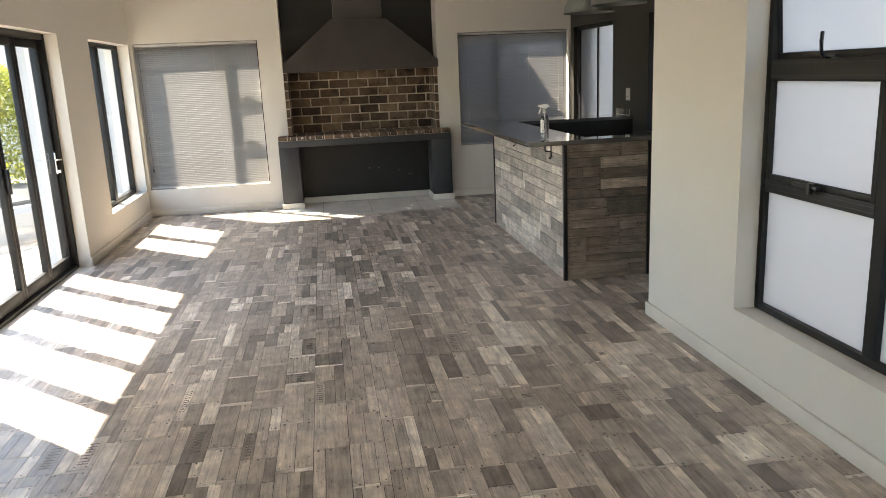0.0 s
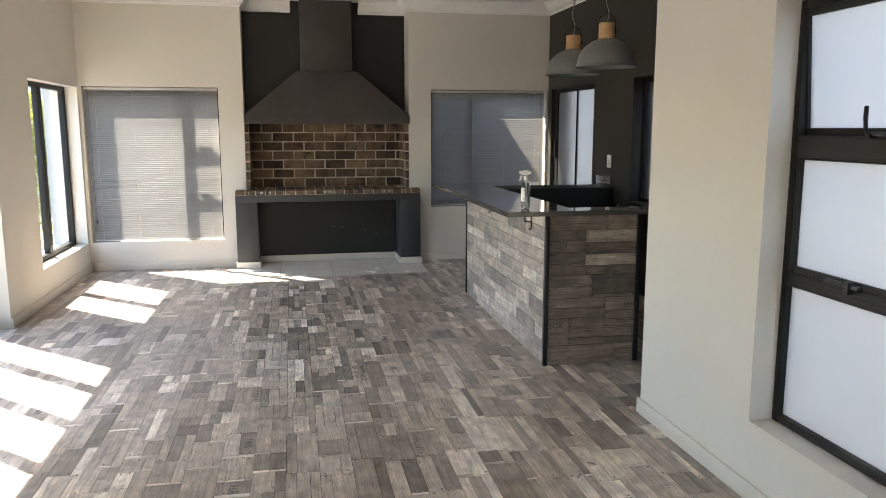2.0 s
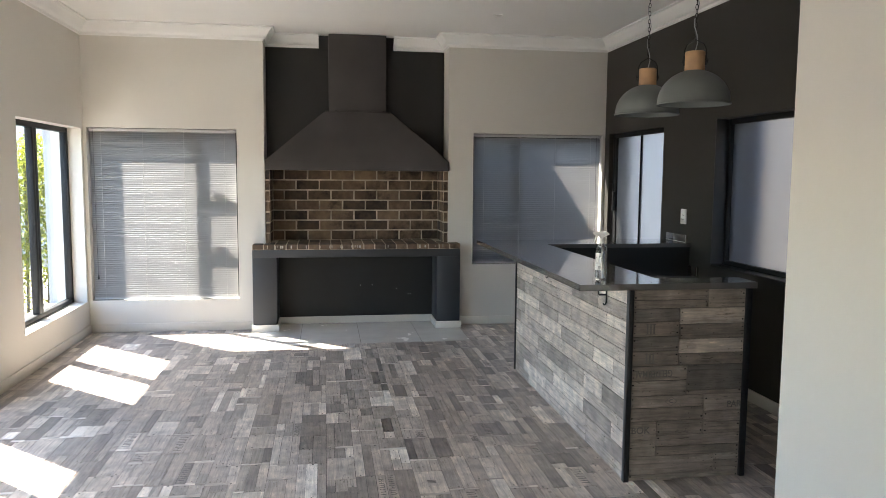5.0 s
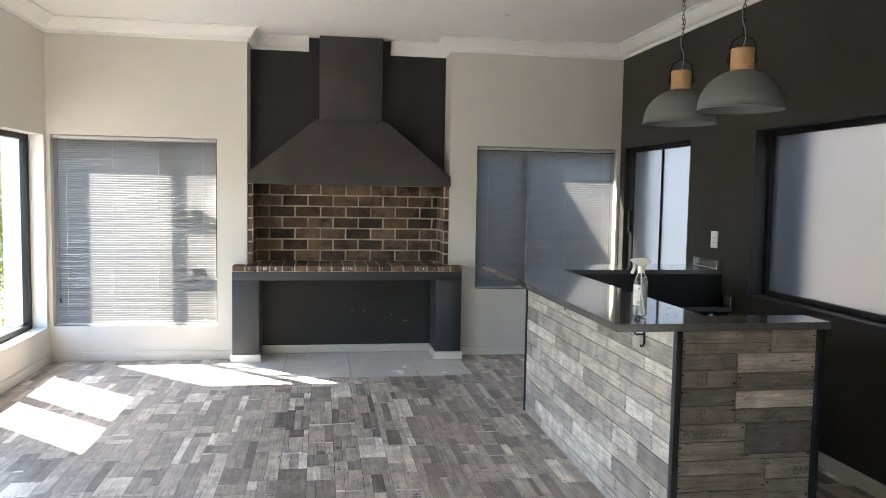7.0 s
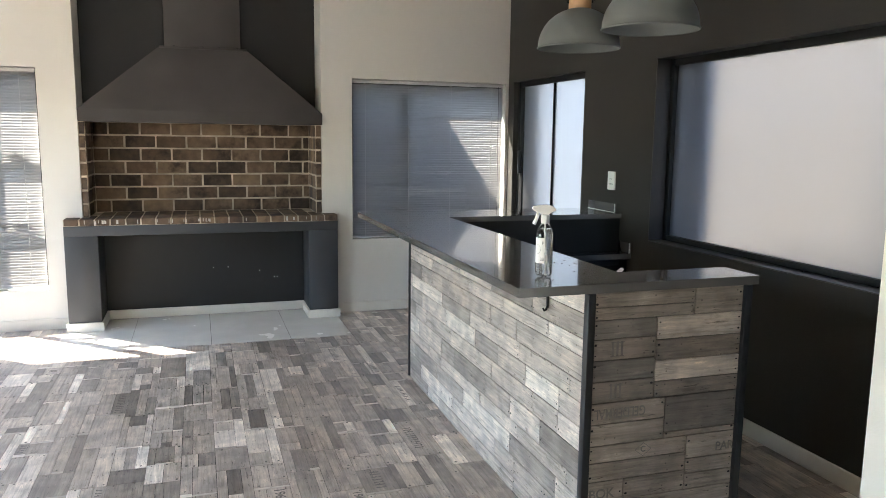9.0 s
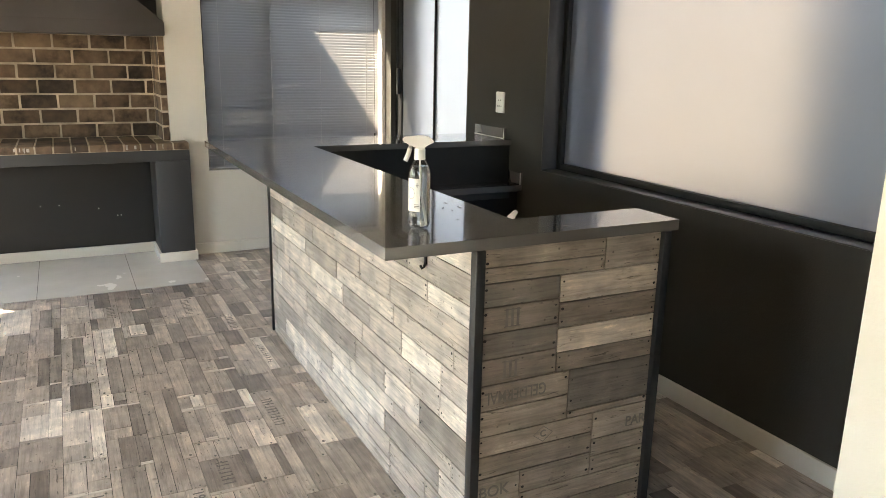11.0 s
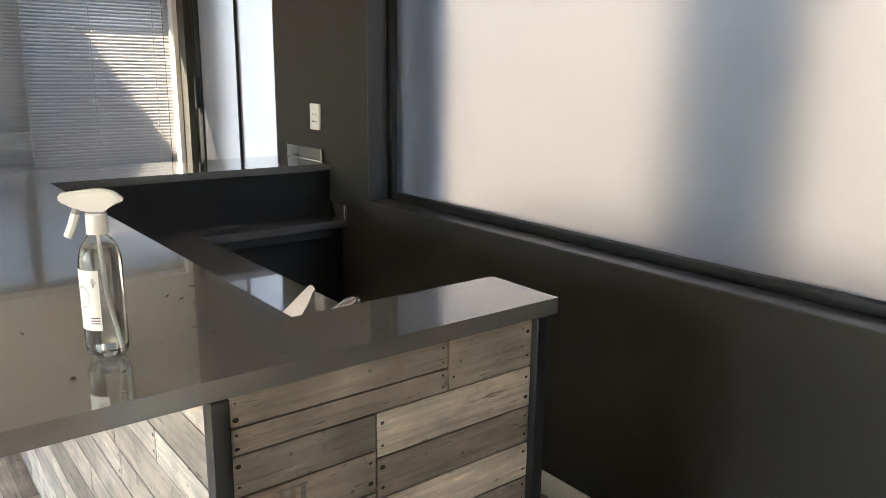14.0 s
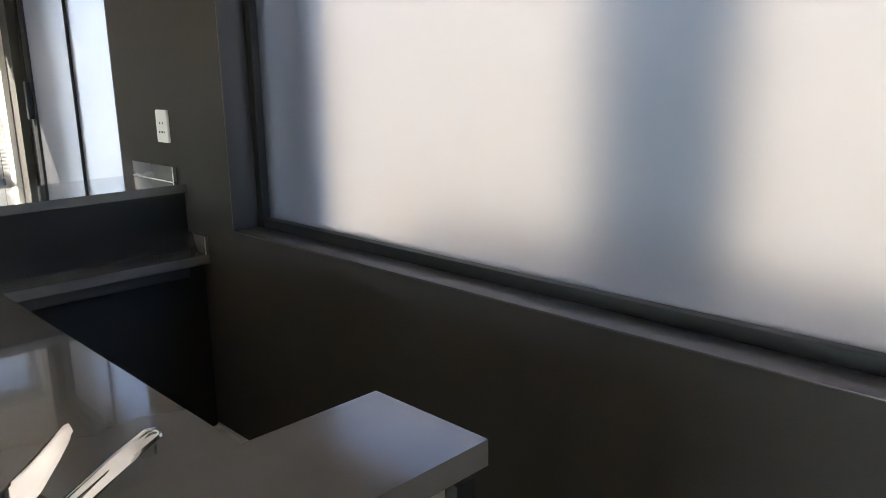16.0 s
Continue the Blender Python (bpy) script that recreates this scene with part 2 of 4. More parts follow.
PALES = [(0.0, (0.42, 0.37, 0.32)), (0.6, (0.60, 0.54, 0.48)), (1.0, (0.82, 0.76, 0.69))]
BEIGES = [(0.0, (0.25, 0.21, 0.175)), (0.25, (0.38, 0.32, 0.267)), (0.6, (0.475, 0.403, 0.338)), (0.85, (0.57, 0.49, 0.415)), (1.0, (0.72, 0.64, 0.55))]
# End-face tones lowered below the side's for the shade on that face.
SHADED_ENDS = [(0.0, (0.205, 0.173, 0.146)), (0.5, (0.265, 0.225, 0.19)), (1.0, (0.325, 0.278, 0.235))]
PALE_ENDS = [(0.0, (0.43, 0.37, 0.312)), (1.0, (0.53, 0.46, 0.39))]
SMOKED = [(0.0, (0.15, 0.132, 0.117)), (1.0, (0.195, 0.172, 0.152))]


def bleached(stops):
    return [(p, (c[0] * 1.04, c[1] * 1.05, c[2] * 1.06)) for p, c in stops]


FLOORWOOD = planks("weathered_plank_tile", 1, bleached(GREYS), 0.32, 0.9)
FLOORPALE = planks("worn_white_plank_end", 0, PALES, 0.36, 0.7)
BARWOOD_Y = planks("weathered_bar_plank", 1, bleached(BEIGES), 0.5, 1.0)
BARWOOD_X = planks("weathered_shaded_end_plank", 0, SHADED_ENDS, 0.5, 1.0)
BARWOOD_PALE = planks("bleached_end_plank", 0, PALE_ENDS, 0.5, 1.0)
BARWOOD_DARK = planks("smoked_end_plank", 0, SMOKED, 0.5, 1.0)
STENCIL = paint("faded_stencil_ink", (0.15, 0.138, 0.125), 0.7, 0.35, 40, 0.0)
GLASS, FROST = clear_glass("window_glass"), frosted_glass("frosted_window_glass", (0.28, 0.316, 0.357), (0.258, 0.282, 0.312), 0.5, 0.92)
# Same frosted glass in a darker tint, to hold down the large window's glare.
FROST_DIM = frosted_glass("dimmed_frosted_window_glass", (0.26, 0.287, 0.32), (0.232, 0.25, 0.276), 0.58, 0.9)
OPAL = frosted_glass("opal_window_glass", (0.47, 0.495, 0.52), (0.36, 0.38, 0.40), 0.6, 0.5)
PLASTER = paint("outside_white_plaster", (0.78, 0.76, 0.72), 0.85, 0.06, 1.5, 0.05, 90)
# Warmth of sunlight tinted into this length of boundary wall.
SUN_TINT = paint("outside_plaster_sun_tinted", (0.82, 0.665, 0.51), 0.85, 0.05, 1.5, 0.05, 90)
# Blue of sky light on shaded plaster, put into the pier's colour.
SKY_TINT = paint("outside_plaster_sky_tinted", (0.46, 0.60, 0.78), 0.85, 0.06, 1.5, 0.05, 90)
GATEBLUE = paint("stand_in_gate_blue_grey", (0.065, 0.095, 0.125), 0.5, 0.08, 3, 0.01)
GREYPLASTER = paint("outside_grey_plaster", (0.42, 0.42, 0.43), 0.85, 0.08, 1.5, 0.05, 90)
PAVING = tones("pale_paving", [(0.2, (0.36, 0.32, 0.27)), (0.8, (0.48, 0.44, 0.38))], 0.85, 8, 0.4, 0.003, 0.5)
SAND = tones("dry_ground", [(0.2, (0.30, 0.26, 0.2)), (0.8, (0.42, 0.37, 0.3))], 0.95, 5, 0.6, 0.01, 0.0)
LEAF = tones("hedge_leaf", [(0.0, (0.012, 0.03, 0.006)), (0.5, (0.035, 0.07, 0.012)), (1.0, (0.09, 0.12, 0.02))], 0.5, 3, 0.1, 0.001, 0.8)
ln, ll = LEAF.node_tree.nodes, LEAF.node_tree.links
glow, both = ln.new("ShaderNodeBsdfTranslucent"), ln.new("ShaderNodeMixShader")
glow.inputs["Color"].default_value = (0.40, 0.40, 0.05, 1)
both.inputs[0].default_value = 0.45
ll.new(ln["Principled BSDF"].outputs[0], both.inputs[1])
ll.new(glow.outputs[0], both.inputs[2])
ll.new(both.outputs[0], ln["Material Output"].inputs["Surface"])
BARK = paint("hedge_twig", (0.09, 0.07, 0.05), 0.9, 0.3, 20, 0.1)
ROOF = tones("grey_roof_tile", [(0.2, (0.10, 0.10, 0.105)), (0.8, (0.17, 0.17, 0.175))], 0.8, 6, 0.4, 0.004, 0.6)
CANVAS = paint("grey_canvas_cover", (0.40, 0.41, 0.42), 0.8, 0.1, 3, 0.06, 60)


# ---- builders ----
def box(bm, x0, x1, y0, y1, z0, z1, bevel=0.0):
    r = bmesh.ops.create_cube(bm, size=1.0)
    vs = r["verts"]
    for v in vs:
        v.co = Vector((x0 + (v.co.x + 0.5) * (x1 - x0), y0 + (v.co.y + 0.5) * (y1 - y0), z0 + (v.co.z + 0.5) * (z1 - z0)))
    if bevel:
        es = list({e for v in vs for e in v.link_edges})
        bmesh.ops.bevel(bm, geom=es, offset=bevel, segments=2, affect="EDGES", profile=0.5)


def lathe(bm, profile, segs=40, cx=0.0, cy=0.0):
    """A solid of revolution round z from (radius, z) rows."""
    rings = []
    for r, z in profile:
        rings.append([bm.verts.new((cx + r * math.cos(2 * math.pi * i / segs), cy + r * math.sin(2 * math.pi * i / segs), z)) for i in range(segs)])
    for a, b in zip(rings, rings[1:]):
        for i in range(segs):
            j = (i + 1) % segs
            bm.faces.new((a[i], a[j], b[j], b[i]))
    return rings


def tube(bm, pts, r, segs=8, closed=False):
    """A round bar along points."""
    pts = [Vector(p) for p in pts]
    rings, n = [], len(pts)
    for i, p in enumerate(pts):
        a, b = pts[(i - 1) % n if closed else max(0, i - 1)], pts[(i + 1) % n if closed else min(n - 1, i + 1)]
        d = (b - a).normalized()
        u = d.orthogonal().normalized() if abs(d.z) > 0.99 else d.cross(Vector((0, 0, 1))).normalized()
        w = d.cross(u)
        rings.append([bm.verts.new(p + r * (math.cos(2 * math.pi * k / segs) * u + math.sin(2 * math.pi * k / segs) * w)) for k in range(segs)])
    pairs = list(zip(rings, rings[1:])) + ([(rings[-1], rings[0])] if closed else [])
    for a, b in pairs:
        for k in range(segs):
            bm.faces.new((a[k], a[(k + 1) % segs], b[(k + 1) % segs], b[k]))
    if not closed:
        bm.faces.new(rings[0][::-1])
        bm.faces.new(rings[-1])


def solid(bm, xs, ys, zs, full):
    """A wall from a grid of cells: faces only where a full cell meets an empty one."""
    seen = {}

    def vert(i, j, k):
        if (i, j, k) not in seen:
            seen[i, j, k] = bm.verts.new((xs[i], ys[j], zs[k]))
        return seen[i, j, k]

    nx, ny, nz = len(xs) - 1, len(ys) - 1, len(zs) - 1

    def has(i, j, k):
        return 0 <= i < nx and 0 <= j < ny and 0 <= k < nz and full((xs[i] + xs[i + 1]) / 2, (ys[j] + ys[j + 1]) / 2, (zs[k] + zs[k + 1]) / 2)

    sides = (((-1, 0, 0), ((0, 0, 0), (0, 0, 1), (0, 1, 1), (0, 1, 0))), ((1, 0, 0), ((1, 0, 0), (1, 1, 0), (1, 1, 1), (1, 0, 1))),
             ((0, -1, 0), ((0, 0, 0), (1, 0, 0), (1, 0, 1), (0, 0, 1))), ((0, 1, 0), ((0, 1, 0), (0, 1, 1), (1, 1, 1), (1, 1, 0))),
             ((0, 0, -1), ((0, 0, 0), (0, 1, 0), (1, 1, 0), (1, 0, 0))), ((0, 0, 1), ((0, 0, 1), (1, 0, 1), (1, 1, 1), (0, 1, 1))))
    for i in range(nx):
        for j in range(ny):
            for k in range(nz):
                if has(i, j, k):
                    for d, quad in sides:
                        if not has(i + d[0], j + d[1], k + d[2]):
                            bm.faces.new([vert(i + q[0], j + q[1], k + q[2]) for q in quad])


def mesh(name, bm, material, smooth=False):
    me = bpy.data.meshes.new(name)
    bmesh.ops.recalc_face_normals(bm, faces=bm.faces)
    bm.to_mesh(me)
    bm.free()
    me.materials.append(material)
    if smooth:
        me.shade_smooth()
        me.set_sharp_from_angle(angle=radians(35))
    return me


def part(name, bm, material, parent=None, label="", smooth=False):
    ob = new(name, mesh(name, bm, material, smooth))
    ob.parent = parent
    return tagged(ob, label)


def thing(name, label, category, at=(0, 0, 0), group="", kind=""):
    return tagged_at(new(name), at, label, category, group, kind)


def tagged_at(ob, at, label, category, group, kind):
    ob.matrix_world = pose(*at)
    return tagged(ob, label, category, group, kind)


def boxes(name, material, parent, *dims, label="", bevel=0.0):
    bm = bmesh.new()
    for d in dims:
        box(bm, *d, bevel=bevel)
    return part(name, bm, material, parent, label, smooth=bevel > 0)


def structure(name, bm, material, label, category, smooth=False):
    return tagged(part(name, bm, material, None, "", smooth), label, category, kind="structure")


# ---- the room's shell ----
XL, YB, XD, XR, ZC, YS = -2.2, 9.49, 3.03, 1.85, 2.99, -2.5
# Opening from -2.2 to 0.2 in both leaves is added for daylight.
bm = bmesh.new()
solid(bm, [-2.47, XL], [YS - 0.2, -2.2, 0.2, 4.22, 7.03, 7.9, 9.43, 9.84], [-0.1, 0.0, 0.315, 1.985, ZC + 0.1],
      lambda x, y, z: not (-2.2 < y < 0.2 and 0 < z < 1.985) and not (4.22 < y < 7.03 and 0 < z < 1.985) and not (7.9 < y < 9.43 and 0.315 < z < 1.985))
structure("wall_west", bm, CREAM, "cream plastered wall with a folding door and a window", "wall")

bm = bmesh.new()
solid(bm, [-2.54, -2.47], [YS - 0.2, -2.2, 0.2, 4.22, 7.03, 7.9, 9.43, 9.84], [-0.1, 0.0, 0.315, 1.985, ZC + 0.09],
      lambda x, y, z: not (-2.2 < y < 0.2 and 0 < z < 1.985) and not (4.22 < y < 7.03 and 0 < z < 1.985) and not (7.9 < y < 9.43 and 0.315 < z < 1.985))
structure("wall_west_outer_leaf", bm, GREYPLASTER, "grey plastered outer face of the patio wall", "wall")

bm = bmesh.new()
solid(bm, [XL, -2.17, -0.775, -0.51, 1.345, 1.605, 3.0, 3.03], [YB, 9.735], [-0.1, 0.317, 0.637, 2.0, ZC + 0.1],
      lambda x, y, z: not (-2.17 < x < -0.775 and 0.317 < z < 2.0) and not (1.605 < x < 3.0 and 0.637 < z < 2.0) and not (-0.51 < x < 1.345))
structure("wall_north", bm, CREAM, "cream plastered end wall round the fireplace alcove", "wall")

bm = bmesh.new()
box(bm, -0.66, -0.51, 9.735, 9.98, -0.1, ZC + 0.1)
box(bm, 1.345, 1.495, 9.735, 9.98, -0.1, ZC + 0.1)
structure("wall_alcove_side", bm, CREAM, "cream side walls of the fireplace alcove", "wall")
bm = bmesh.new()
box(bm, -0.66, 1.495, 9.98, 10.1, -0.1, ZC + 0.1)
box(bm, -0.51, 1.345, 9.83, 9.98, 1.64, ZC + 0.1)
structure("wall_alcove_back", bm, BLACK, "black painted back wall of the fireplace alcove", "wall")

bm = bmesh.new()
solid(bm, [XD, 3.28], [4.23, 4.85, 7.18, 8.08, 9.37, 9.735], [-0.1, 0.637, 0.888, 2.006, ZC],
      lambda x, y, z: not (4.85 < y < 7.18 and 0.888 < z < 2.006) and not (8.08 < y < 9.37 and 0.637 < z < 2.006))
structure("wall_east_bar", bm, DARK, "charcoal painted wall behind the bar", "wall")

# White outer skin added to bounce daylight into the frosted windows.
bm = bmesh.new()
solid(bm, [3.28, 3.30], [4.19, 4.85, 7.18, 8.08, 9.37, 9.735], [-0.1, 0.637, 0.888, 2.006, ZC - 0.04],
      lambda x, y, z: not (4.85 < y < 7.18 and 0.888 < z < 2.006) and not (8.08 < y < 9.37 and 0.637 < z < 2.006))
box(bm, 2.10, 3.28, 4.19, 4.23, -0.1, ZC + 0.1)
for z0, z1 in ((0.888, 0.896), (1.998, 2.006)):
    box(bm, 3.2, 3.28, 4.858, 7.172, z0, z1)
for y0 in (4.85, 7.172):
    box(bm, 3.2, 3.28, y0, y0 + 0.008, 0.888, 2.006)
structure("wall_outer_leaf", bm, PLASTER, "white outer skin of the bar's walls, added to bounce daylight", "wall")

bm = bmesh.new()
solid(bm, [XR, 2.10], [YS - 0.2, 1.82, 3.44, 4.43], [-0.1, 0.343, 2.047, ZC + 0.1],
      lambda x, y, z: not (1.82 < y < 3.44 and 0.343 < z < 2.047))
structure("wall_east", bm, CREAM, "cream plastered wall with a frosted window", "wall")
bm = bmesh.new()
box(bm, 2.10, XD, 4.23, 4.43, -0.1, ZC + 0.1)
structure("wall_bar_return", bm, DARK, "charcoal return wall beside the bar", "wall")
bm = bmesh.new()
box(bm, XL, XR, YS - 0.2, YS, -0.1, ZC + 0.1)
structure("wall_south", bm, CREAM, "plain cream wall", "wall")

bm = bmesh.new()
solid(bm, [-2.47, 2.10, 3.12], [YS - 0.2, 4.23, 10.1], [ZC, ZC + 0.09], lambda x, y, z: x < 2.1 or y > 4.23)
structure("ceiling", bm, WHITE, "smooth white painted ceiling", "ceiling")


def cornice(bm, line):
    """Cove moulding along a line of points with the room on its right, mitred at the corners."""
    prof = [(0.0, -0.13), (0.012, -0.13), (0.016, -0.105), (0.03, -0.1), (0.05, -0.075), (0.066, -0.045), (0.085, -0.03), (0.092, -0.018), (0.11, -0.014), (0.11, 0.0)]
    pts = [Vector(p) for p in line]
    norms = [Vector(((b - a).y, -(b - a).x)).normalized() for a, b in zip(pts, pts[1:])]
    rings = []
    for i, p in enumerate(pts):
        n0, n1 = norms[max(0, i - 1)], norms[min(len(norms) - 1, i)]
        m = (n0 + n1) / (1 + n0.dot(n1))
        rings.append([bm.verts.new((p.x + m.x * u, p.y + m.y * u, ZC + v)) for u, v in prof])
    for a, b in zip(rings, rings[1:]):
        for i in range(len(prof) - 1):
            bm.faces.new((a[i], a[i + 1], b[i + 1], b[i]))
    bm.faces.new(rings[0])
    bm.faces.new(rings[-1][::-1])


bm = bmesh.new()
cornice(bm, [(XL, YS), (XL, YB), (-0.51, YB), (-0.51, 9.83), (0.03, 9.83)])
cornice(bm, [(0.80, 9.83), (1.345, 9.83), (1.345, YB), (XD, YB), (XD, 4.43), (XR, 4.43), (XR, YS)])
structure("cornice", bm, CORNICE, "white moulded plaster cornice", "cornice", True)


def skirting(bm, x0, x1, y0, y1, h=0.085):
    box(bm, x0, x1, y0, y1, 0.0, h, 0.005)


bm = bmesh.new()
skirting(bm, XL, XL + 0.016, 7.03, YB)
skirting(bm, XL, XL + 0.016, 0.2, 4.22)
skirting(bm, XL + 0.016, -0.64, YB - 0.016, YB)
skirting(bm, 1.46, XD - 0.016, YB - 0.016, YB)
skirting(bm, XD - 0.016, XD, 4.43, 9.49)
skirting(bm, XR - 0.016, XR, YS, 4.446)
skirting(bm, XR, XD - 0.016, 4.43, 4.446)
skirting(bm, XL + 0.016, XR - 0.016, YS, YS + 0.016)
structure("baseboard", bm, SKIRT, "off-white painted skirting board", "skirting", True)

bm = bmesh.new()
solid(bm, [-2.56, 2.10, 3.28], [YS - 0.2, 4.23, 10.1], [-0.08, -0.004], lambda x, y, z: x < 2.1 or y > 4.23)
floor = structure("floor", bm, GROUT, "grey weathered plank-look tiled floor", "floor")


# ---- windows and the folding door ----
def frame_window(name, label, axis, plane, depth, u0, u1, z0, z1, bars, glass, w=0.045, shadow=False):
    """A window in a wall: outer frame, bars given as (kind, place, from, to), and a pane. axis: the one that the wall faces."""
    win = thing(name, label, "window", kind="structure")

    def dims(a0, a1, b0, b1, d0=0.0, d1=depth):
        return (plane + d0, plane + d1, a0, a1, b0, b1) if axis == 0 else (a0, a1, plane + d0, plane + d1, b0, b1)

    boxes("window_frame", ALU, win, dims(u0, u0 + w, z0, z1), dims(u1 - w, u1, z0, z1), dims(u0 + w, u1 - w, z0, z0 + w), dims(u0 + w, u1 - w, z1 - w, z1), bevel=0.003)
    for kind, at, lo, hi, wide in bars:
        d = dims(at - wide / 2, at + wide / 2, lo, hi, 0.002, depth - 0.002) if kind == "v" else dims(lo, hi, at - wide / 2, at + wide / 2, 0.002, depth - 0.002)
        boxes("mullion" if kind == "v" else "transom", ALU, win, d, bevel=0.003)
    if glass:
        p = boxes("pane", glass, win, dims(u0 + w, u1 - w, z0 + w, z1 - w, depth / 2 - 0.002, depth / 2 + 0.002))
        p.visible_shadow = shadow
    return win


frame_window("window_1", "charcoal aluminium sliding window with clear glass", 0, -2.38, 0.06, 7.9, 9.43, 0.315, 1.985, [("v", 8.62, 0.36, 1.94, 0.06), ("v", 8.57, 0.36, 1.94, 0.05)], GLASS)
frame_window("window_2", "charcoal aluminium casement window behind a blind", 1, 9.6, 0.06, -2.17, -0.775, 0.317, 2.0,
             [("v", -1.21, 0.36, 1.96, 0.075), ("h", 1.36, -1.17, -0.82, 0.06), ("h", 0.84, -1.17, -0.82, 0.06)], FROST)
w2 = [o for o in bpy.data.objects if o.name == "window_2"][0]
for z in (1.40, 0.88):
    boxes("casement_handle", TRIM_BLACK, w2, (-1.05, -0.93, 9.575, 9.6, z - 0.008, z + 0.008), (-1.0, -0.98, 9.56, 9.6, z - 0.02, z + 0.012), bevel=0.003)
frame_window("window_3", "charcoal aluminium window behind a blind", 1, 9.6, 0.06, 1.605, 3.0, 0.637, 2.0, [("v", 2.08, 0.68, 1.96, 0.06)], FROST)
w4 = frame_window("window_4", "charcoal sliding window with frosted glass above the bar", 0, 3.075, 0.034, 8.08, 9.37, 0.637, 2.006, [("v", 8.68, 0.68, 1.96, 0.014), ("v", 9.30, 0.68, 1.96, 0.07)], FROST)
boxes("latch", TRIM_BLACK, w4, (3.05, 3.077, 9.28, 9.315, 1.21, 1.41), bevel=0.006)
frame_window("window_5", "large fixed frosted window in a charcoal frame", 0, 3.13, 0.06, 4.85, 7.18, 0.888, 2.006, [], FROST_DIM, 0.04)
w5 = [o for o in bpy.data.objects if o.name == "window_5"][0]
boxes("window_sill", SATIN, w5, (3.026, 3.128, 4.852, 7.176, 0.889, 0.895), label="satin charcoal sill", bevel=0.002)
boxes("window_jamb", SATIN, w5, (3.027, 3.128, 7.17, 7.178, 0.896, 2.004), label="satin charcoal jamb", bevel=0.002)
w6 = frame_window("window_6", "tall frosted window in a black aluminium frame, its top sash ajar", 0, 1.957, 0.06, 1.82, 3.44, 0.343, 2.047,
                  [("v", 2.64, 0.376, 2.014, 0.07)] + [("h", z, a, b, w) for a, b in ((2.675, 3.407), (1.853, 2.605)) for z, w in ((1.4865, 0.087), (0.9555, 0.059))], None, 0.033)


def sash(y0, y1, z0, z1, low, high, tilt):
    """A top-hung light: a rail all round and a frosted pane, swung out at its foot by tilt degrees."""
    bm = bmesh.new()
    for d in ((y0, y0 + 0.028, z0, z1), (y1 - 0.028, y1, z0, z1), (y0 + 0.028, y1 - 0.028, z0, z0 + low), (y0 + 0.028, y1 - 0.028, z1 - high, z1)):
        box(bm, 1.9605, 1.99, *d, bevel=0.002)
    glass = bmesh.new()
    box(glass, 1.976, 1.98, y0 + 0.028, y1 - 0.028, z0 + low, z1 - high)
    turn = Matrix.Translation((1.975, 0, z1)) @ pose(0, 0, 0, 0, -tilt, 0) @ Matrix.Translation((-1.975, 0, -z1))
    for b in (bm, glass):
        bmesh.ops.transform(b, matrix=turn, verts=b.verts)
    rail = part("sash", bm, ALU, w6, "", True)
    part("pane", glass, OPAL, rail).visible_shadow = False


for y0, y1 in ((2.677, 3.405), (1.855, 2.603)):
    sash(y0 - 0.022, y1 + 0.022, 1.506, 2.012, 0.052, 0.028, 4.0 if y0 > 2 else 0.0)
    sash(y0, y1, 0.986, 1.442, 0.026, 0.006, 0.0)
    boxes("pane", OPAL, w6, (1.985, 1.989, y0 - 0.002, y1 + 0.002, 0.376, 0.926)).visible_shadow = False
    for z in (1.46, 1.513, 0.945, 0.967):
        boxes("groove", TRIM_BLACK, w6, (1.9575, 1.9592, y0, y1, z - 0.001, z + 0.001))
bm = bmesh.new()
tube(bm, [(1.962, 3.005, 1.531), (1.935, 3.005, 1.533), (1.925, 3.008, 1.556), (1.927, 3.014, 1.6), (1.936, 3.024, 1.632)], 0.008)
box(bm, 1.945, 1.962, 2.95, 3.02, 1.532, 1.545, 0.003)
part("sash_handle", bm, TRIM_BLACK, w6, "curved black handle", True)
bm = bmesh.new()
box(bm, 1.935, 1.958, 2.995, 3.17, 0.99, 1.004, 0.003)
box(bm, 1.922, 1.948, 3.025, 3.05, 0.968, 1.016, 0.004)
part("sash_latch", bm, TRIM_BLACK, w6, "black peg latch", True)

# Door out of view, added to light the near end of the room.
frame_window("door_2", "glazed opening added out of view to let in daylight", 0, -2.38, 0.06, -2.2, 0.2, 0.0, 1.985, [("v", v, 0.045, 1.94, 0.09) for v in (-1.4, -0.6)], GLASS)
door = thing("door_1", "charcoal aluminium folding glass door, closed, with a lever handle", "door", kind="structure")
boxes("door_frame", ALU, door, (-2.42, -2.3, 4.22, 4.27, 0.0, 1.985), (-2.42, -2.3, 6.98, 7.03, 0.0, 1.985), (-2.42, -2.3, 4.27, 6.98, 1.935, 1.985), (-2.42, -2.3, 4.27, 6.98, 0.0, 0.03), bevel=0.004)
edges = [4.275, 4.815, 5.355, 5.895, 6.435, 6.975]
for a, b in zip(edges, edges[1:]):
    leaf = boxes("door_leaf", ALU, door, (-2.38, -2.335, a + 0.002, a + 0.047, 0.035, 1.93), (-2.38, -2.335, b - 0.047, b - 0.002, 0.035, 1.93),
                 (-2.38, -2.335, a + 0.047, b - 0.047, 0.035, 0.125), (-2.38, -2.335, a + 0.047, b - 0.047, 1.87, 1.93), bevel=0.003)
    p = boxes("pane", GLASS, leaf, (-2.36, -2.355, a + 0.047, b - 0.047, 0.125, 1.87))
    p.visible_shadow = False
bm = bmesh.new()
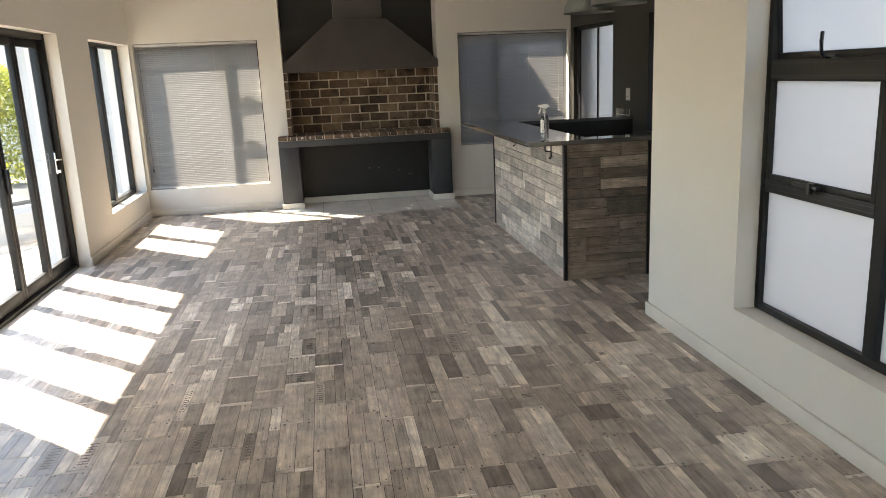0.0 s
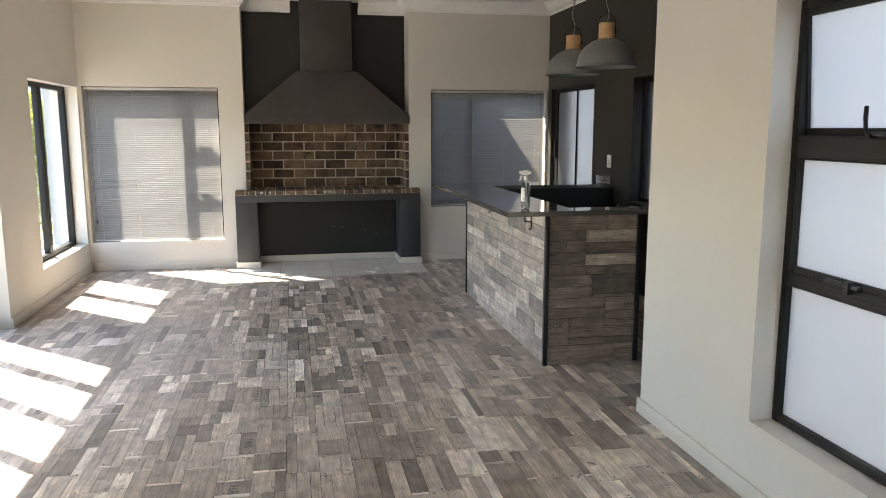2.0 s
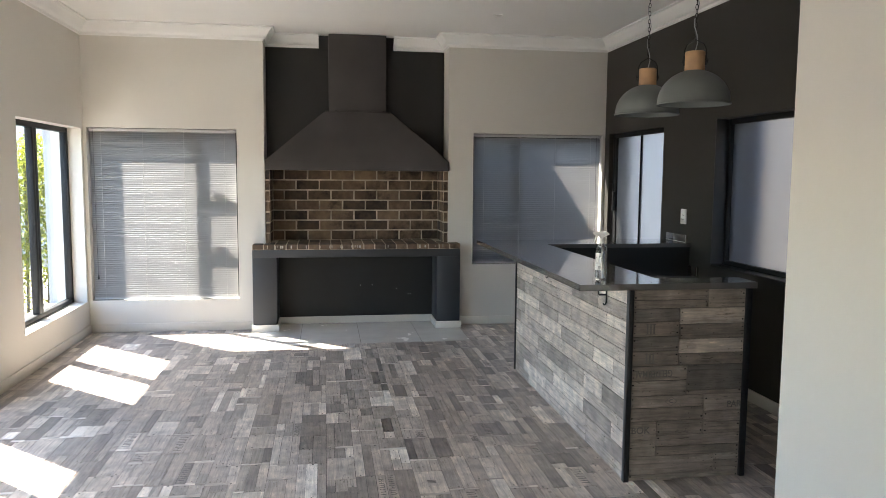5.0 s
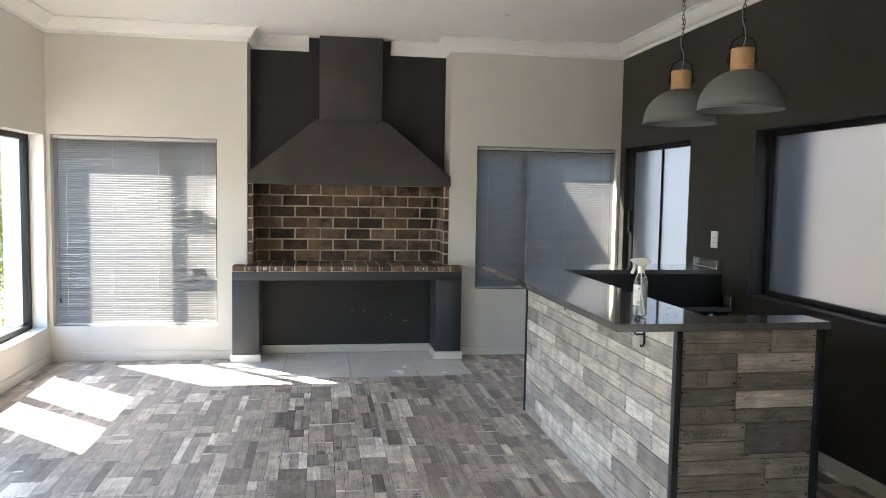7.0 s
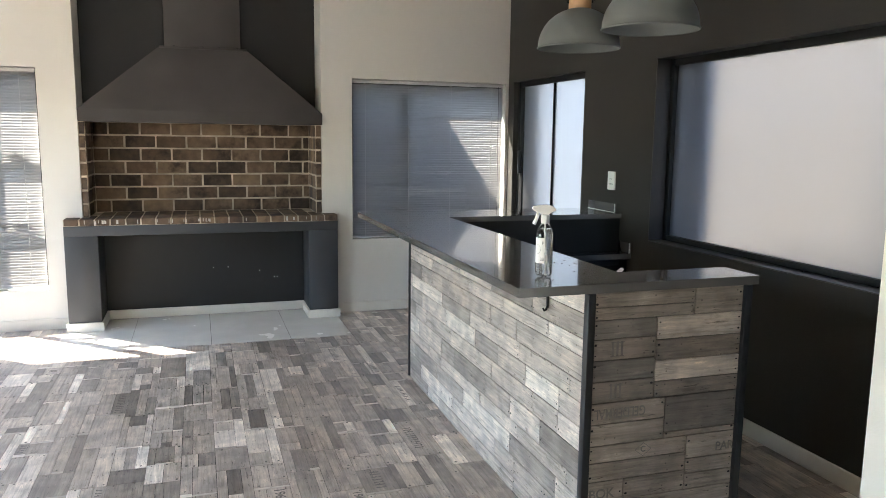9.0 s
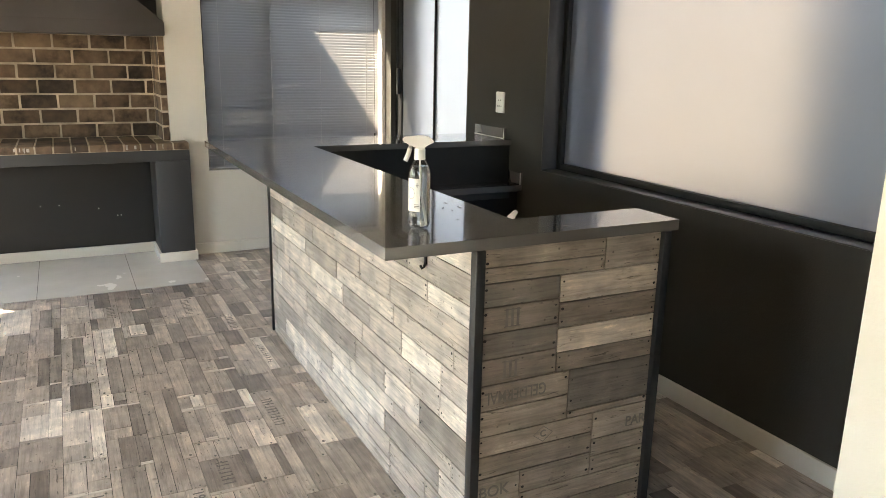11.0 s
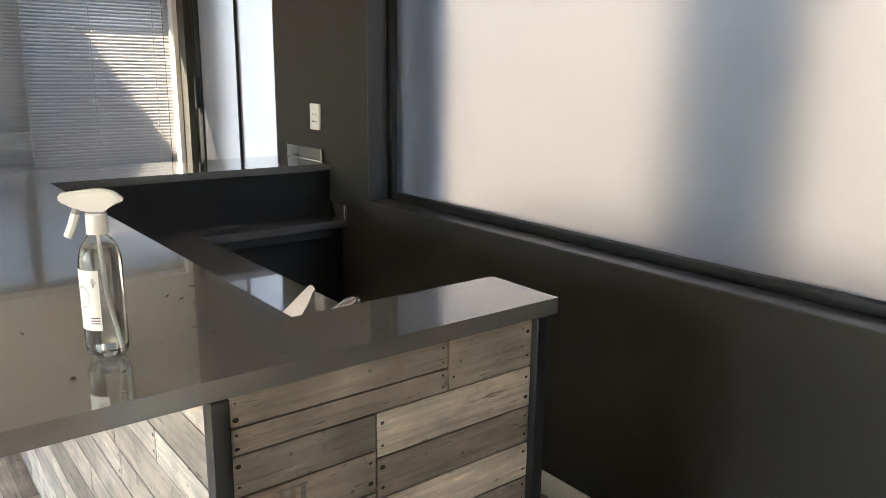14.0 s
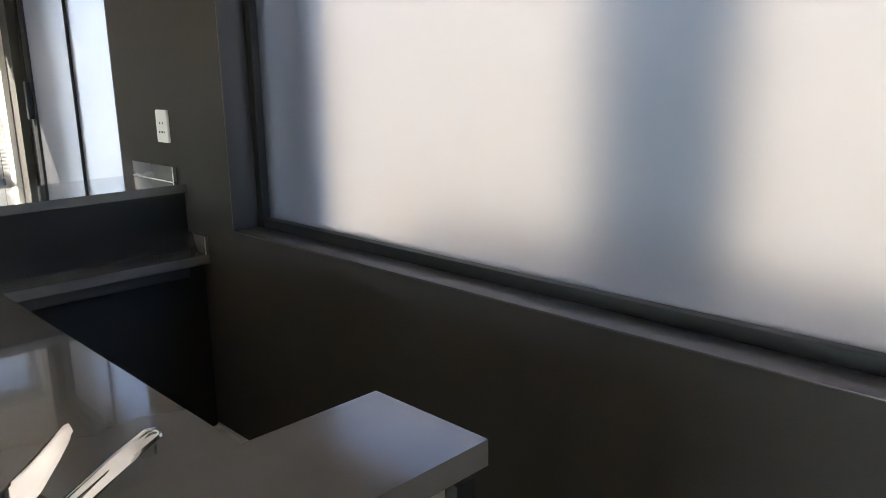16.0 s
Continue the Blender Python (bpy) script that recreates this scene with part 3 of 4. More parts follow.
box(bm, -2.335, -2.325, 6.93, 6.965, 0.84, 1.02, 0.003)
tube(bm, [(-2.325, 6.948, 0.96), (-2.29, 6.948, 0.96), (-2.28, 6.93, 0.962), (-2.278, 6.83, 0.965)], 0.009)
part("door_handle", bm, CHROME, door, "chrome lever handle", True)
bm = bmesh.new()
lathe(bm, [(0.0, -0.02), (0.016, -0.02), (0.016, 0.012), (0.0, 0.012)], 16)
bmesh.ops.transform(bm, matrix=pose(-2.318, 6.948, 0.86, 0, 90, 0), verts=bm.verts)
part("lock_cylinder", bm, CHROME, door, "chrome key cylinder", True)
boxes("fold_handle", TRIM_BLACK, door, (-2.335, -2.305, 5.88, 5.91, 0.82, 1.0), bevel=0.006)
for z in (0.15, 1.0, 1.8):
    boxes("hinge", TRIM_BLACK, door, (-2.335, -2.32, 5.335, 5.375, z, z + 0.08), bevel=0.004)


# ---- venetian blinds ----
def venetian_blind(label, x0, x1, z0, z1, y, tilt, wand_x):
    blind = thing("venetian_blind", label, "blind", (0, 0, 0), "blinds on the end wall")
    boxes("headrail", SLAT, blind, (x0, x1, y - 0.014, y + 0.014, z1 - 0.028, z1 - 0.002), bevel=0.002)
    boxes("bottom_rail", SLAT, blind, (x0, x1, y - 0.012, y + 0.012, z0 + 0.004, z0 + 0.016), bevel=0.002)
    bm = bmesh.new()
    n, w = 5, 0.0125
    rows = []
    for xx in (x0 + 0.003, x1 - 0.003):
        rows.append([bm.verts.new((xx, w * (2 * k / (n - 1) - 1), 0.002 * (1 - (2 * k / (n - 1) - 1) ** 2))) for k in range(n)])
    for k in range(n - 1):
        bm.faces.new((rows[0][k], rows[1][k], rows[1][k + 1], rows[0][k + 1]))
    r = bmesh.ops.solidify(bm, geom=bm.faces[:], thickness=0.0004)
    slat = mesh("slat", bm, SLAT, True)
    pitch = 0.021
    for i in range(int((z1 - z0 - 0.055) / pitch) + 1):
        ob = new("slat", slat)
        ob.parent = blind
        ob.matrix_basis = pose(0, y, z0 + 0.026 + i * pitch, tilt, 0, 0)
    for f in (0.08, 0.36, 0.64, 0.92):
        bm = bmesh.new()
        for dy in (-0.0125, 0.0125):
            tube(bm, [(x0 + f * (x1 - x0), y + dy, z0 + 0.01), (x0 + f * (x1 - x0), y + dy, z1 - 0.02)], 0.0013, 5)
        part("ladder_cord", bm, CORD, blind)
    bm = bmesh.new()
    tube(bm, [(wand_x, y - 0.02, z1 - 0.02), (wand_x + 0.004, y - 0.022, (z0 + z1) / 2), (wand_x + 0.008, y - 0.02, z0 + 0.24)], 0.0015, 6)
    lathe(bm, [(0.0, z0 + 0.2), (0.008, z0 + 0.205), (0.006, z0 + 0.24), (0.0, z0 + 0.245)], 10, wand_x + 0.008, y - 0.02)
    part("pull_cord", bm, TRIM_BLACK, blind, "thin cord with a dark toggle", True)
    return blind


venetian_blind("grey aluminium venetian blind, lowered, over a sunlit window", -2.16, -0.785, 0.322, 1.995, 9.535, 59, -2.12)
venetian_blind("grey aluminium venetian blind, lowered, beside the bar", 1.615, 2.99, 0.642, 1.995, 9.535, 60, 2.94)

# ---- fireplace ----
fire = thing("braai_fireplace", "built-in brick fireplace with slate-grey painted legs and beam", "fireplace")
boxes("leg", SLATE, fire, (-0.63, -0.395, 9.345, 9.72, 0.068, 0.74), bevel=0.004)
boxes("leg", SLATE, fire, (1.21, 1.45, 9.345, 9.72, 0.068, 0.74), bevel=0.004)
boxes("beam", SLATE, fire, (-0.63, 1.45, 9.345, 9.98, 0.74, 0.818), bevel=0.004)
boxes("plinth", SKIRT, fire, (-0.645, -0.38, 9.33, 9.72, 0.0, 0.068), bevel=0.004)
boxes("plinth", SKIRT, fire, (1.195, 1.465, 9.33, 9.72, 0.0, 0.068), bevel=0.004)
boxes("recess_back", BLACK, fire, (-0.395, 1.21, 9.72, 9.76, 0.0, 0.74))
boxes("recess_skirting", SKIRT, fire, (-0.395, 1.21, 9.705, 9.72, 0.0, 0.075), bevel=0.003)
# paint flecks on the recess back
bm = bmesh.new()
box(bm, -0.0035, 0.0035, -0.001, 0.001, -0.0035, 0.0035)
fleck = mesh("paint_fleck", bm, PLASTIC)
for fx, fz in ((0.45, 0.40), (0.57, 0.40), (0.83, 0.36), (0.955, 0.30), (0.98, 0.30)):
    ob = new("paint_fleck", fleck)
    ob.parent = fire
    ob.matrix_basis = pose(fx, 9.7195, fz)
# mortar bed, and bricks laid proud of it
boxes("mortar_back", MORTAR, fire, (-0.505, 1.34, 9.898, 9.98, 0.866, 1.64))
boxes("mortar_side", MORTAR, fire, (-0.508, -0.462, 9.50, 9.898, 0.866, 1.62))
boxes("mortar_side", MORTAR, fire, (1.297, 1.343, 9.50, 9.898, 0.866, 1.62))
boxes("mortar_shelf", MORTAR, fire, (-0.63, 1.45, 9.348, 9.898, 0.818, 0.866))


def brick_mesh(lx, ly, lz, seed):
    rnd = random.Random(seed)
    bm = bmesh.new()
    box(bm, -lx / 2, lx / 2, -ly / 2, ly / 2, -lz / 2, lz / 2)
    bmesh.ops.bevel(bm, geom=bm.edges[:], offset=0.004, segments=1, affect="EDGES")
    for v in bm.verts:
        v.co += Vector([rnd.uniform(-0.0018, 0.0018) for _ in range(3)])
    return mesh("brick", bm, BRICK)


def lay(me, x, y, z, rz=0.0):
    ob = new("brick", me)
    ob.parent = fire
    ob.matrix_basis = pose(x, y, z, 0, 0, rz)


CB, LB = 0.1065, 0.243
backs = [brick_mesh(LB - 0.014, 0.03, CB - 0.014, i) for i in range(4)]
sides = [brick_mesh(0.2, 0.02, CB - 0.014, 20 + i) for i in range(2)]
for row in range(7):
    z = 1.612 - CB / 2 - row * CB
    x = -0.462 + (0.0 if row % 2 else -LB / 2)
    k = 0
    while x < 1.29:
        x0, x1 = max(x, -0.462), min(x + LB, 1.297)
        if x1 - x0 > 0.05:
            if x1 - x0 > LB - 0.01:
                lay(backs[(row + k) % 4], (x0 + x1) / 2, 9.909, z)
            else:
                lay(brick_mesh(x1 - x0 - 0.014, 0.03, CB - 0.014, 40 + row + k), (x0 + x1) / 2, 9.909, z)
        x += LB
        k += 1
    for sx, rz in ((-0.4685, 90), (1.3035, 90)):
        for k in range(2):
            lay(sides[(row + k) % 2], sx, 9.60 + 0.21 * k + (0.0 if row % 2 else 0.04), z, rz)
    for sx in (-0.485, 1.32):
        lay(brick_mesh(0.042, 0.02, CB - 0.014, 60 + row), sx, 9.5065, z)
top = [brick_mesh(0.1, 0.27, 0.05, 80 + i) for i in range(4)]
for i in range(19):
    x = -0.575 + i * 0.1095
    lay(top[i % 4], x, 9.48, 0.845)
    if -0.44 < x < 1.28:
        lay(top[(i + 1) % 4], x, 9.765, 0.845)

rnd = random.Random(8)
for i in range(26):
    sx = -0.55 + 1.95 * rnd.random()
    w = rnd.choice((0.004, 0.006, 0.014))
    boxes("mortar_smear", SMEAR, fire, (sx, sx + w, 9.3415, 9.35, 0.828 + rnd.uniform(0, 0.012), 0.856 + rnd.uniform(0, 0.008)), bevel=0.001)

hood = thing("fireplace_hood", "black sheet-metal chimney hood with a square flue", "chimney hood")
bm = bmesh.new()
lo = [(-0.505, 9.455), (1.348, 9.455), (1.34, 9.83), (-0.50, 9.83)]
hi = [(0.08, 9.655), (0.77, 9.655), (0.77, 9.83), (0.08, 9.83)]
ring = [[bm.verts.new((x, y, 1.607)) for x, y in lo], [bm.verts.new((x, y, 1.70)) for x, y in lo], [bm.verts.new((x, y, 2.20)) for x, y in hi]]
for a, b in zip(ring, ring[1:]):
    for i in range(4):
        bm.faces.new((a[i], a[(i + 1) % 4], b[(i + 1) % 4], b[i]))
bm.faces.new(ring[0][::-1])
bm.faces.new(ring[2])
bmesh.ops.bevel(bm, geom=bm.edges[:], offset=0.004, segments=2, affect="EDGES")
part("canopy", bm, FLUE, hood, "", True)
boxes("flue", FLUE, hood, (0.13, 0.715, 9.665, 9.828, 2.20, 2.985), bevel=0.006)
boxes("flue_collar", FLUE, hood, (0.09, 0.76, 9.65, 9.83, 2.196, 2.212), bevel=0.003)
bm = bmesh.new()
for rx, ry_, rz_ in ((0.2, 9.65, 2.215), (0.42, 9.65, 2.215), (0.55, 9.65, 2.215), (0.69, 9.65, 2.215)):
    lathe(bm, [(0.0, 0.004), (0.006, 0.003), (0.008, -0.004)], 8, 0, 0)
    bmesh.ops.transform(bm, matrix=Matrix.Translation((rx, ry_, rz_)), verts=bm.verts[-24:])
part("rivet", bm, ALU, hood)


# ---- the bar ----
bar = thing("bar_counter", "bar counter clad in weathered grey planks with black corner trims", "bar counter")
boxes("carcass", CARCASS, bar, (1.622, 1.80, 5.35, 7.62, 0.0, 0.998), (1.80, 2.225, 5.35, 5.50, 0.0, 0.998))
boxes("carcass_back", CARCASS, bar, (1.80, 3.028, 7.52, 7.62, 0.0, 0.998))
boxes("cabinet_front", CARCASS, bar, (2.26, 2.28, 5.56, 7.40, 0.08, 0.735), (2.28, 3.02, 7.40, 7.42, 0.08, 0.735))
boxes("apron", SLATE, bar, (2.36, 2.95, 7.375, 7.399, 0.705, 0.744), bevel=0.002)
boxes("cabinet_side", CARCASS, bar, (1.80, 2.26, 5.502, 5.518, 0.0, 0.735))
for px, py in ((1.603, 5.331), (2.244, 5.331)):
    boxes("corner_trim", TRIM_BLACK, bar, (px - 0.014, px + 0.014, py - 0.012, py + 0.02, 0.0, 0.998), bevel=0.002)
boxes("corner_trim", TRIM_BLACK, bar, (1.594, 1.612, 7.612, 7.632, 0.0, 0.998), bevel=0.002)

QT, QB = 1.03, 0.998
bm = bmesh.new()
solid(bm, [1.333, 1.815, 2.287, 3.028], [5.325, 5.517, 7.50, 7.93], [QB, QT],
      lambda x, y, z: x < 1.815 or (y < 5.517 and x < 2.287) or y > 7.50)
bmesh.ops.bevel(bm, geom=[e for e in bm.edges if e.calc_face_angle(0) > 1], offset=0.003, segments=2, affect="EDGES")
tagged(part("bar_worktop", bm, QUARTZ, None, "", True), "polished grey quartz bar top on the plank-clad bar", "worktop")
bm = bmesh.new()
box(bm, 3.013, 3.027, 7.57, 7.93, 1.031, 1.09, 0.002)
tagged(part("worktop_upstand", bm, QUARTZ, None, "", True), "grey quartz upstand on the bar top against the wall", "upstand")
bm = bmesh.new()
solid(bm, [1.80, 2.33, 3.026], [5.52, 7.36, 7.518], [0.745, 0.78], lambda x, y, z: x < 2.33 or y > 7.36)
bmesh.ops.bevel(bm, geom=[e for e in bm.edges if e.calc_face_angle(0) > 1], offset=0.003, segments=2, affect="EDGES")
tagged(part("lower_worktop", bm, QUARTZ, None, "", True), "polished grey quartz lower worktop inside the bar", "worktop")
bm = bmesh.new()
box(bm, 3.012, 3.027, 7.362, 7.50, 0.781, 0.85, 0.002)
tagged(part("worktop_upstand", bm, QUARTZ, None, "", True), "grey quartz upstand on the lower worktop", "upstand")

bm = bmesh.new()
box(bm, 3.0105, 3.0125, 7.567, 7.572, 1.031, 1.088)
box(bm, 3.0105, 3.0125, 7.575, 7.93, 1.0302, 1.032)
box(bm, 3.0095, 3.0125, 7.358, 7.363, 0.781, 0.848)
tagged(part("sealant_bead", bm, PLASTIC, None), "thin white sealant bead along the worktop upstands", "sealant", kind="structure")

# brackets under the overhang
for by in (5.65, 6.74):
    br = thing("hook_bracket", "black iron hook under the bar overhang", "hook", group="hooks under the bar")
    bm = bmesh.new()
    box(bm, 1.594, 1.600, by - 0.006, by + 0.006, 0.88, 0.996, 0.001)
    tube(bm, [(1.597, by, 0.885), (1.592, by, 0.872), (1.585, by, 0.868), (1.58, by, 0.878)], 0.004)
    tube(bm, [(1.594, by, 0.925), (1.556, by, 0.925), (1.551, by, 0.93), (1.55, by, 0.996)], 0.0045)
    part("hook", bm, IRON, br, "", True)

# tap
tap = thing("mixer_tap", "chrome mixer tap on the lower worktop", "tap", (1.94, 5.785, 0.7805))
bm = bmesh.new()
lathe(bm, [(0.0, 0.0), (0.03, 0.0), (0.03, 0.008), (0.024, 0.014), (0.023, 0.12), (0.021, 0.13), (0.0, 0.132)], 24)
part("body", bm, CHROME, tap, "", True)


def bar_of(bm, rows_):
    """A flattened bar along x: rows of x, y, z, half width, half height."""
    rings = []
    for x, y, z, w, h in rows_:
        rings.append([bm.verts.new((x, y + w * math.cos(2 * math.pi * k / 12), z + h * math.sin(2 * math.pi * k / 12))) for k in range(12)])
    for a, b in zip(rings, rings[1:]):
        for k in range(12):
            bm.faces.new((a[k], a[(k + 1) % 12], b[(k + 1) % 12], b[k]))
    bm.faces.new(rings[0][::-1])
    bm.faces.new(rings[-1])


bm = bmesh.new()
bar_of(bm, [(0.0, 0.0, 0.072, 0.024, 0.016), (0.05, -0.002, 0.104, 0.0235, 0.015), (0.11, -0.004, 0.139, 0.0225, 0.014), (0.155, -0.006, 0.163, 0.021, 0.011), (0.170, -0.006, 0.166, 0.014, 0.007)])
lathe(bm, [(0.0, 0.14), (0.012, 0.14), (0.013, 0.158), (0.0, 0.16)], 18, 0.153, -0.006)
part("spout", bm, CHROME, tap, "", True)
bm = bmesh.new()
bar_of(bm, [(-0.027, 0.0, 0.135, 0.012, 0.004), (-0.022, 0.0, 0.137, 0.022, 0.008), (-0.01, 0.0, 0.143, 0.026, 0.009), (0.012, 0.0, 0.16, 0.025, 0.009), (0.038, 0.0, 0.186, 0.0185, 0.008), (0.056, 0.001, 0.204, 0.013, 0.006), (0.062, 0.001, 0.209, 0.009, 0.0025)])
# the broad face of the lever leans towards the room
for v in bm.verts:
    v.co.z += v.co.y * math.sin(radians(22))
    v.co.y *= math.cos(radians(22))
part("lever", bm, CHROME, tap, "", True)

# ---- spray bottle ----
PET, WATER = nodes_of("clear_bottle_plastic"), nodes_of("water")
for (m_, n_, l_, b_), ior, tint in ((PET, 1.3, (0.97, 0.98, 0.98, 1)), (WATER, 1.33, (0.96, 0.98, 0.98, 1))):
    b_.inputs["Base Color"].default_value = tint
    b_.inputs["Transmission Weight"].default_value, b_.inputs["Roughness"].default_value, b_.inputs["IOR"].default_value = 1.0, 0.02, ior
bottle = thing("spray_bottle", "clear plastic spray bottle with white trigger, on the bar top", "spray bottle", (1.507, 5.505, QT + 0.0005, 0, 0, -20))
bottle.matrix_world = bottle.matrix_world @ Matrix.Diagonal((0.89, 0.89, 1.02, 1))
bm = bmesh.new()
outer = [(0.0, 0.004), (0.018, 0.002), (0.027, 0.004), (0.033, 0.014), (0.034, 0.03), (0.0335, 0.06), (0.033, 0.10), (0.0338, 0.14), (0.033, 0.152), (0.028, 0.168), (0.019, 0.18), (0.014, 0.186), (0.0135, 0.196)]
lathe(bm, outer + [(r - 0.0012, z) for r, z in outer[::-1][:-1]] + [(0.0, 0.006)], 36)
part("body", bm, PET[0], bottle, "clear plastic body", True).visible_shadow = False
bm = bmesh.new()
lathe(bm, [(0.0, 0.0075), (0.024, 0.0075), (0.0312, 0.016), (0.0322, 0.06), (0.0318, 0.10), (0.0322, 0.14), (0.0312, 0.152), (0.0255, 0.168), (0.0, 0.168)], 36)
part("liquid", bm, WATER[0], bottle, "clear liquid", True).visible_shadow = False
bm = bmesh.new()
lathe(bm, [(0.0, 0.186), (0.017, 0.186), (0.0165, 0.214), (0.015, 0.216), (0.0, 0.216)], 28)
part("collar", bm, PLASTIC, bottle, "", True)
bm = bmesh.new()
prof = [(-0.052, 0.244), (-0.052, 0.232), (-0.035, 0.229), (-0.017, 0.218), (0.016, 0.216), (0.02, 0.226), (0.045, 0.232), (0.03, 0.245), (0.005, 0.25)]
va = [bm.verts.new((x, -0.011, z)) for x, z in prof]
vb = [bm.verts.new((x, 0.011, z)) for x, z in prof]
bm.faces.new(va)
bm.faces.new(vb[::-1])
for i in range(len(prof)):
    j = (i + 1) % len(prof)
    bm.faces.new((va[i], vb[i], vb[j], va[j]))
bmesh.ops.bevel(bm, geom=bm.edges[:], offset=0.003, segments=2, affect="EDGES")
part("spray_head", bm, PLASTIC, bottle, "white plastic spray head", True)
bm = bmesh.new()
tube(bm, [(-0.028, 0, 0.232), (-0.03, 0, 0.215), (-0.036, 0, 0.198), (-0.044, 0, 0.182)], 0.0072, 8)
part("trigger", bm, PLASTIC, bottle, "", True)
bm = bmesh.new()
tube(bm, [(0, 0, 0.19), (0.004, 0.002, 0.10), (0.016, 0.004, 0.012)], 0.003, 8)
part("dip_tube", bm, PLASTIC, bottle, "", True)


def wrap(bm, r, a0, a1, z0, z1, n=14):
    """A patch of a cylinder, from a0 to a1 degrees."""
    rows = [[bm.verts.new((r * math.cos(radians(a0 + (a1 - a0) * i / n)), r * math.sin(radians(a0 + (a1 - a0) * i / n)), z)) for i in range(n + 1)] for z in (z0, z1)]
    for i in range(n):
        bm.faces.new((rows[0][i], rows[0][i + 1], rows[1][i + 1], rows[1][i]))


bm = bmesh.new()
wrap(bm, 0.0345, 188, 268, 0.05, 0.138)
lab = part("label", bm, PLASTIC, bottle, "white paper label with a dark leaf emblem", True)
bm = bmesh.new()
for k in range(6):
    wrap(bm, 0.0348, 246 + 2.6 * k, 247.3 + 2.6 * k, 0.112 + 0.004 * abs(2.5 - k), 0.128 - 0.003 * abs(2.5 - k), 2)
for zz in (0.060, 0.064, 0.068):
    wrap(bm, 0.0348, 238, 264, zz, zz + 0.0014, 6)
for k in range(24):
    a = 2 * math.pi * k / 24
    wrap(bm, 0.0348, 218 + 20 * math.cos(a), 221 + 20 * math.cos(a), 0.098 + 0.015 * math.sin(a), 0.0995 + 0.015 * math.sin(a), 1)
part("label_print", bm, TRIM_BLACK, lab)


# ---- pendant lamps ----
def pendant_lamp(at):
    """Dome pendant hung on a chain; its origin is the middle of the rim."""
    lamp = thing("pendant_lamp", "grey-green metal dome pendant with a wooden neck on a chain", "pendant lamp", at, "pendants over the bar")
    R = 0.222
    outer = [(R, 0.0), (R + 0.002, 0.004), (R - 0.004, 0.012)] + [(R * 0.98 * math.cos(radians(a)), 0.012 + 0.2 * math.sin(radians(a))) for a in range(6, 73, 6)] + [(0.058, 0.206), (0.05, 0.207)]
    bm = bmesh.new()
    lathe(bm, outer + [(r - 0.003, z - 0.002) for r, z in outer[::-1]], 64)
    part("shade", bm, SHADE, lamp, "", True)
    bm = bmesh.new()
    lathe(bm, [(0.0, 0.205), (0.058, 0.205), (0.06, 0.208), (0.06, 0.316), (0.056, 0.321), (0.0, 0.321)], 36)
    part("neck", bm, WOOD, lamp, "light wooden neck", True)
    bm = bmesh.new()
    tube(bm, [(-0.064, 0, 0.27), (-0.064, 0, 0.33), (-0.05, 0, 0.365), (0, 0, 0.395), (0.05, 0, 0.365), (0.064, 0, 0.33), (0.064, 0, 0.27)], 0.004, 8)
    for sx in (-0.064, 0.064):
        box(bm, sx - 0.004, sx + 0.004, -0.008, 0.008, 0.235, 0.3, 0.002)
        # wing nut
        tube(bm, [(sx, 0, 0.262), (sx * 1.22, 0, 0.262)], 0.004, 8)
        box(bm, min(sx * 1.14, sx * 1.2), max(sx * 1.14, sx * 1.2), -0.003, 0.003, 0.246, 0.278, 0.001)
    part("yoke", bm, IRON, lamp, "black iron yoke", True)
    bm = bmesh.new()
    z, k = 0.40, 0
    while z < ZC - at[2] - 0.02:
        pts = []
        for i in range(10):
            a = 2 * math.pi * i / 10
            u, v = 0.008 * math.cos(a), 0.017 * math.sin(a)
            pts.append((u, 0, z + v) if k % 2 else (0, u, z + v))
        tube(bm, pts, 0.0022, 5, closed=True)
        z += 0.027
        k += 1
    part("chain", bm, IRON, lamp, "", True)
    bm = bmesh.new()
    tube(bm, [(0.0 + 0.012 * math.sin(i * 1.3), 0.012 * math.cos(i * 1.3), 0.33 + i * (ZC - at[2] - 0.33) / 14) for i in range(15)], 0.003, 6)
    part("flex", bm, CANVAS, lamp, "", True)
    bm = bmesh.new()
    lathe(bm, [(0.0, ZC - at[2] - 0.03), (0.05, ZC - at[2] - 0.028), (0.055, ZC - at[2] - 0.005), (0.055, ZC - at[2] - 0.001), (0.0, ZC - at[2] - 0.001)], 28)
    part("ceiling_rose", bm, IRON, lamp, "", True)
    bm = bmesh.new()
    lathe(bm, [(0.0, 0.05), (0.02, 0.055), (0.03, 0.08), (0.024, 0.11), (0.014, 0.13), (0.014, 0.2), (0.0, 0.2)], 20)
    part("bulb", bm, PLASTIC, lamp, "", True)
    return lamp


pend = pendant_lamp((2.338, 6.20, 2.012))
pend.matrix_world = pose(2.338, 6.20, 2.012, 0, 0, -32)
copy_thing(pend, pose(2.326, 6.862, 1.998, 0, 0, -24))

# ---- small fixtures ----
sock = thing("wall_socket", "white plastic socket plate on the charcoal wall", "socket", (3.03, 7.64, 1.24))
boxes("plate", PLASTIC, sock, (-0.012, 0.0, -0.046, 0.046, -0.062, 0.062), bevel=0.004)
boxes("pin_hole", TRIM_BLACK, sock, *[(-0.0126, -0.0115, y - 0.003, y + 0.003, z - 0.004, z + 0.004) for y, z in ((-0.012, 0.012), (0.012, 0.012), (-0.02, -0.022), (-0.006, -0.022), (0.006, -0.022), (0.02, -0.022))])
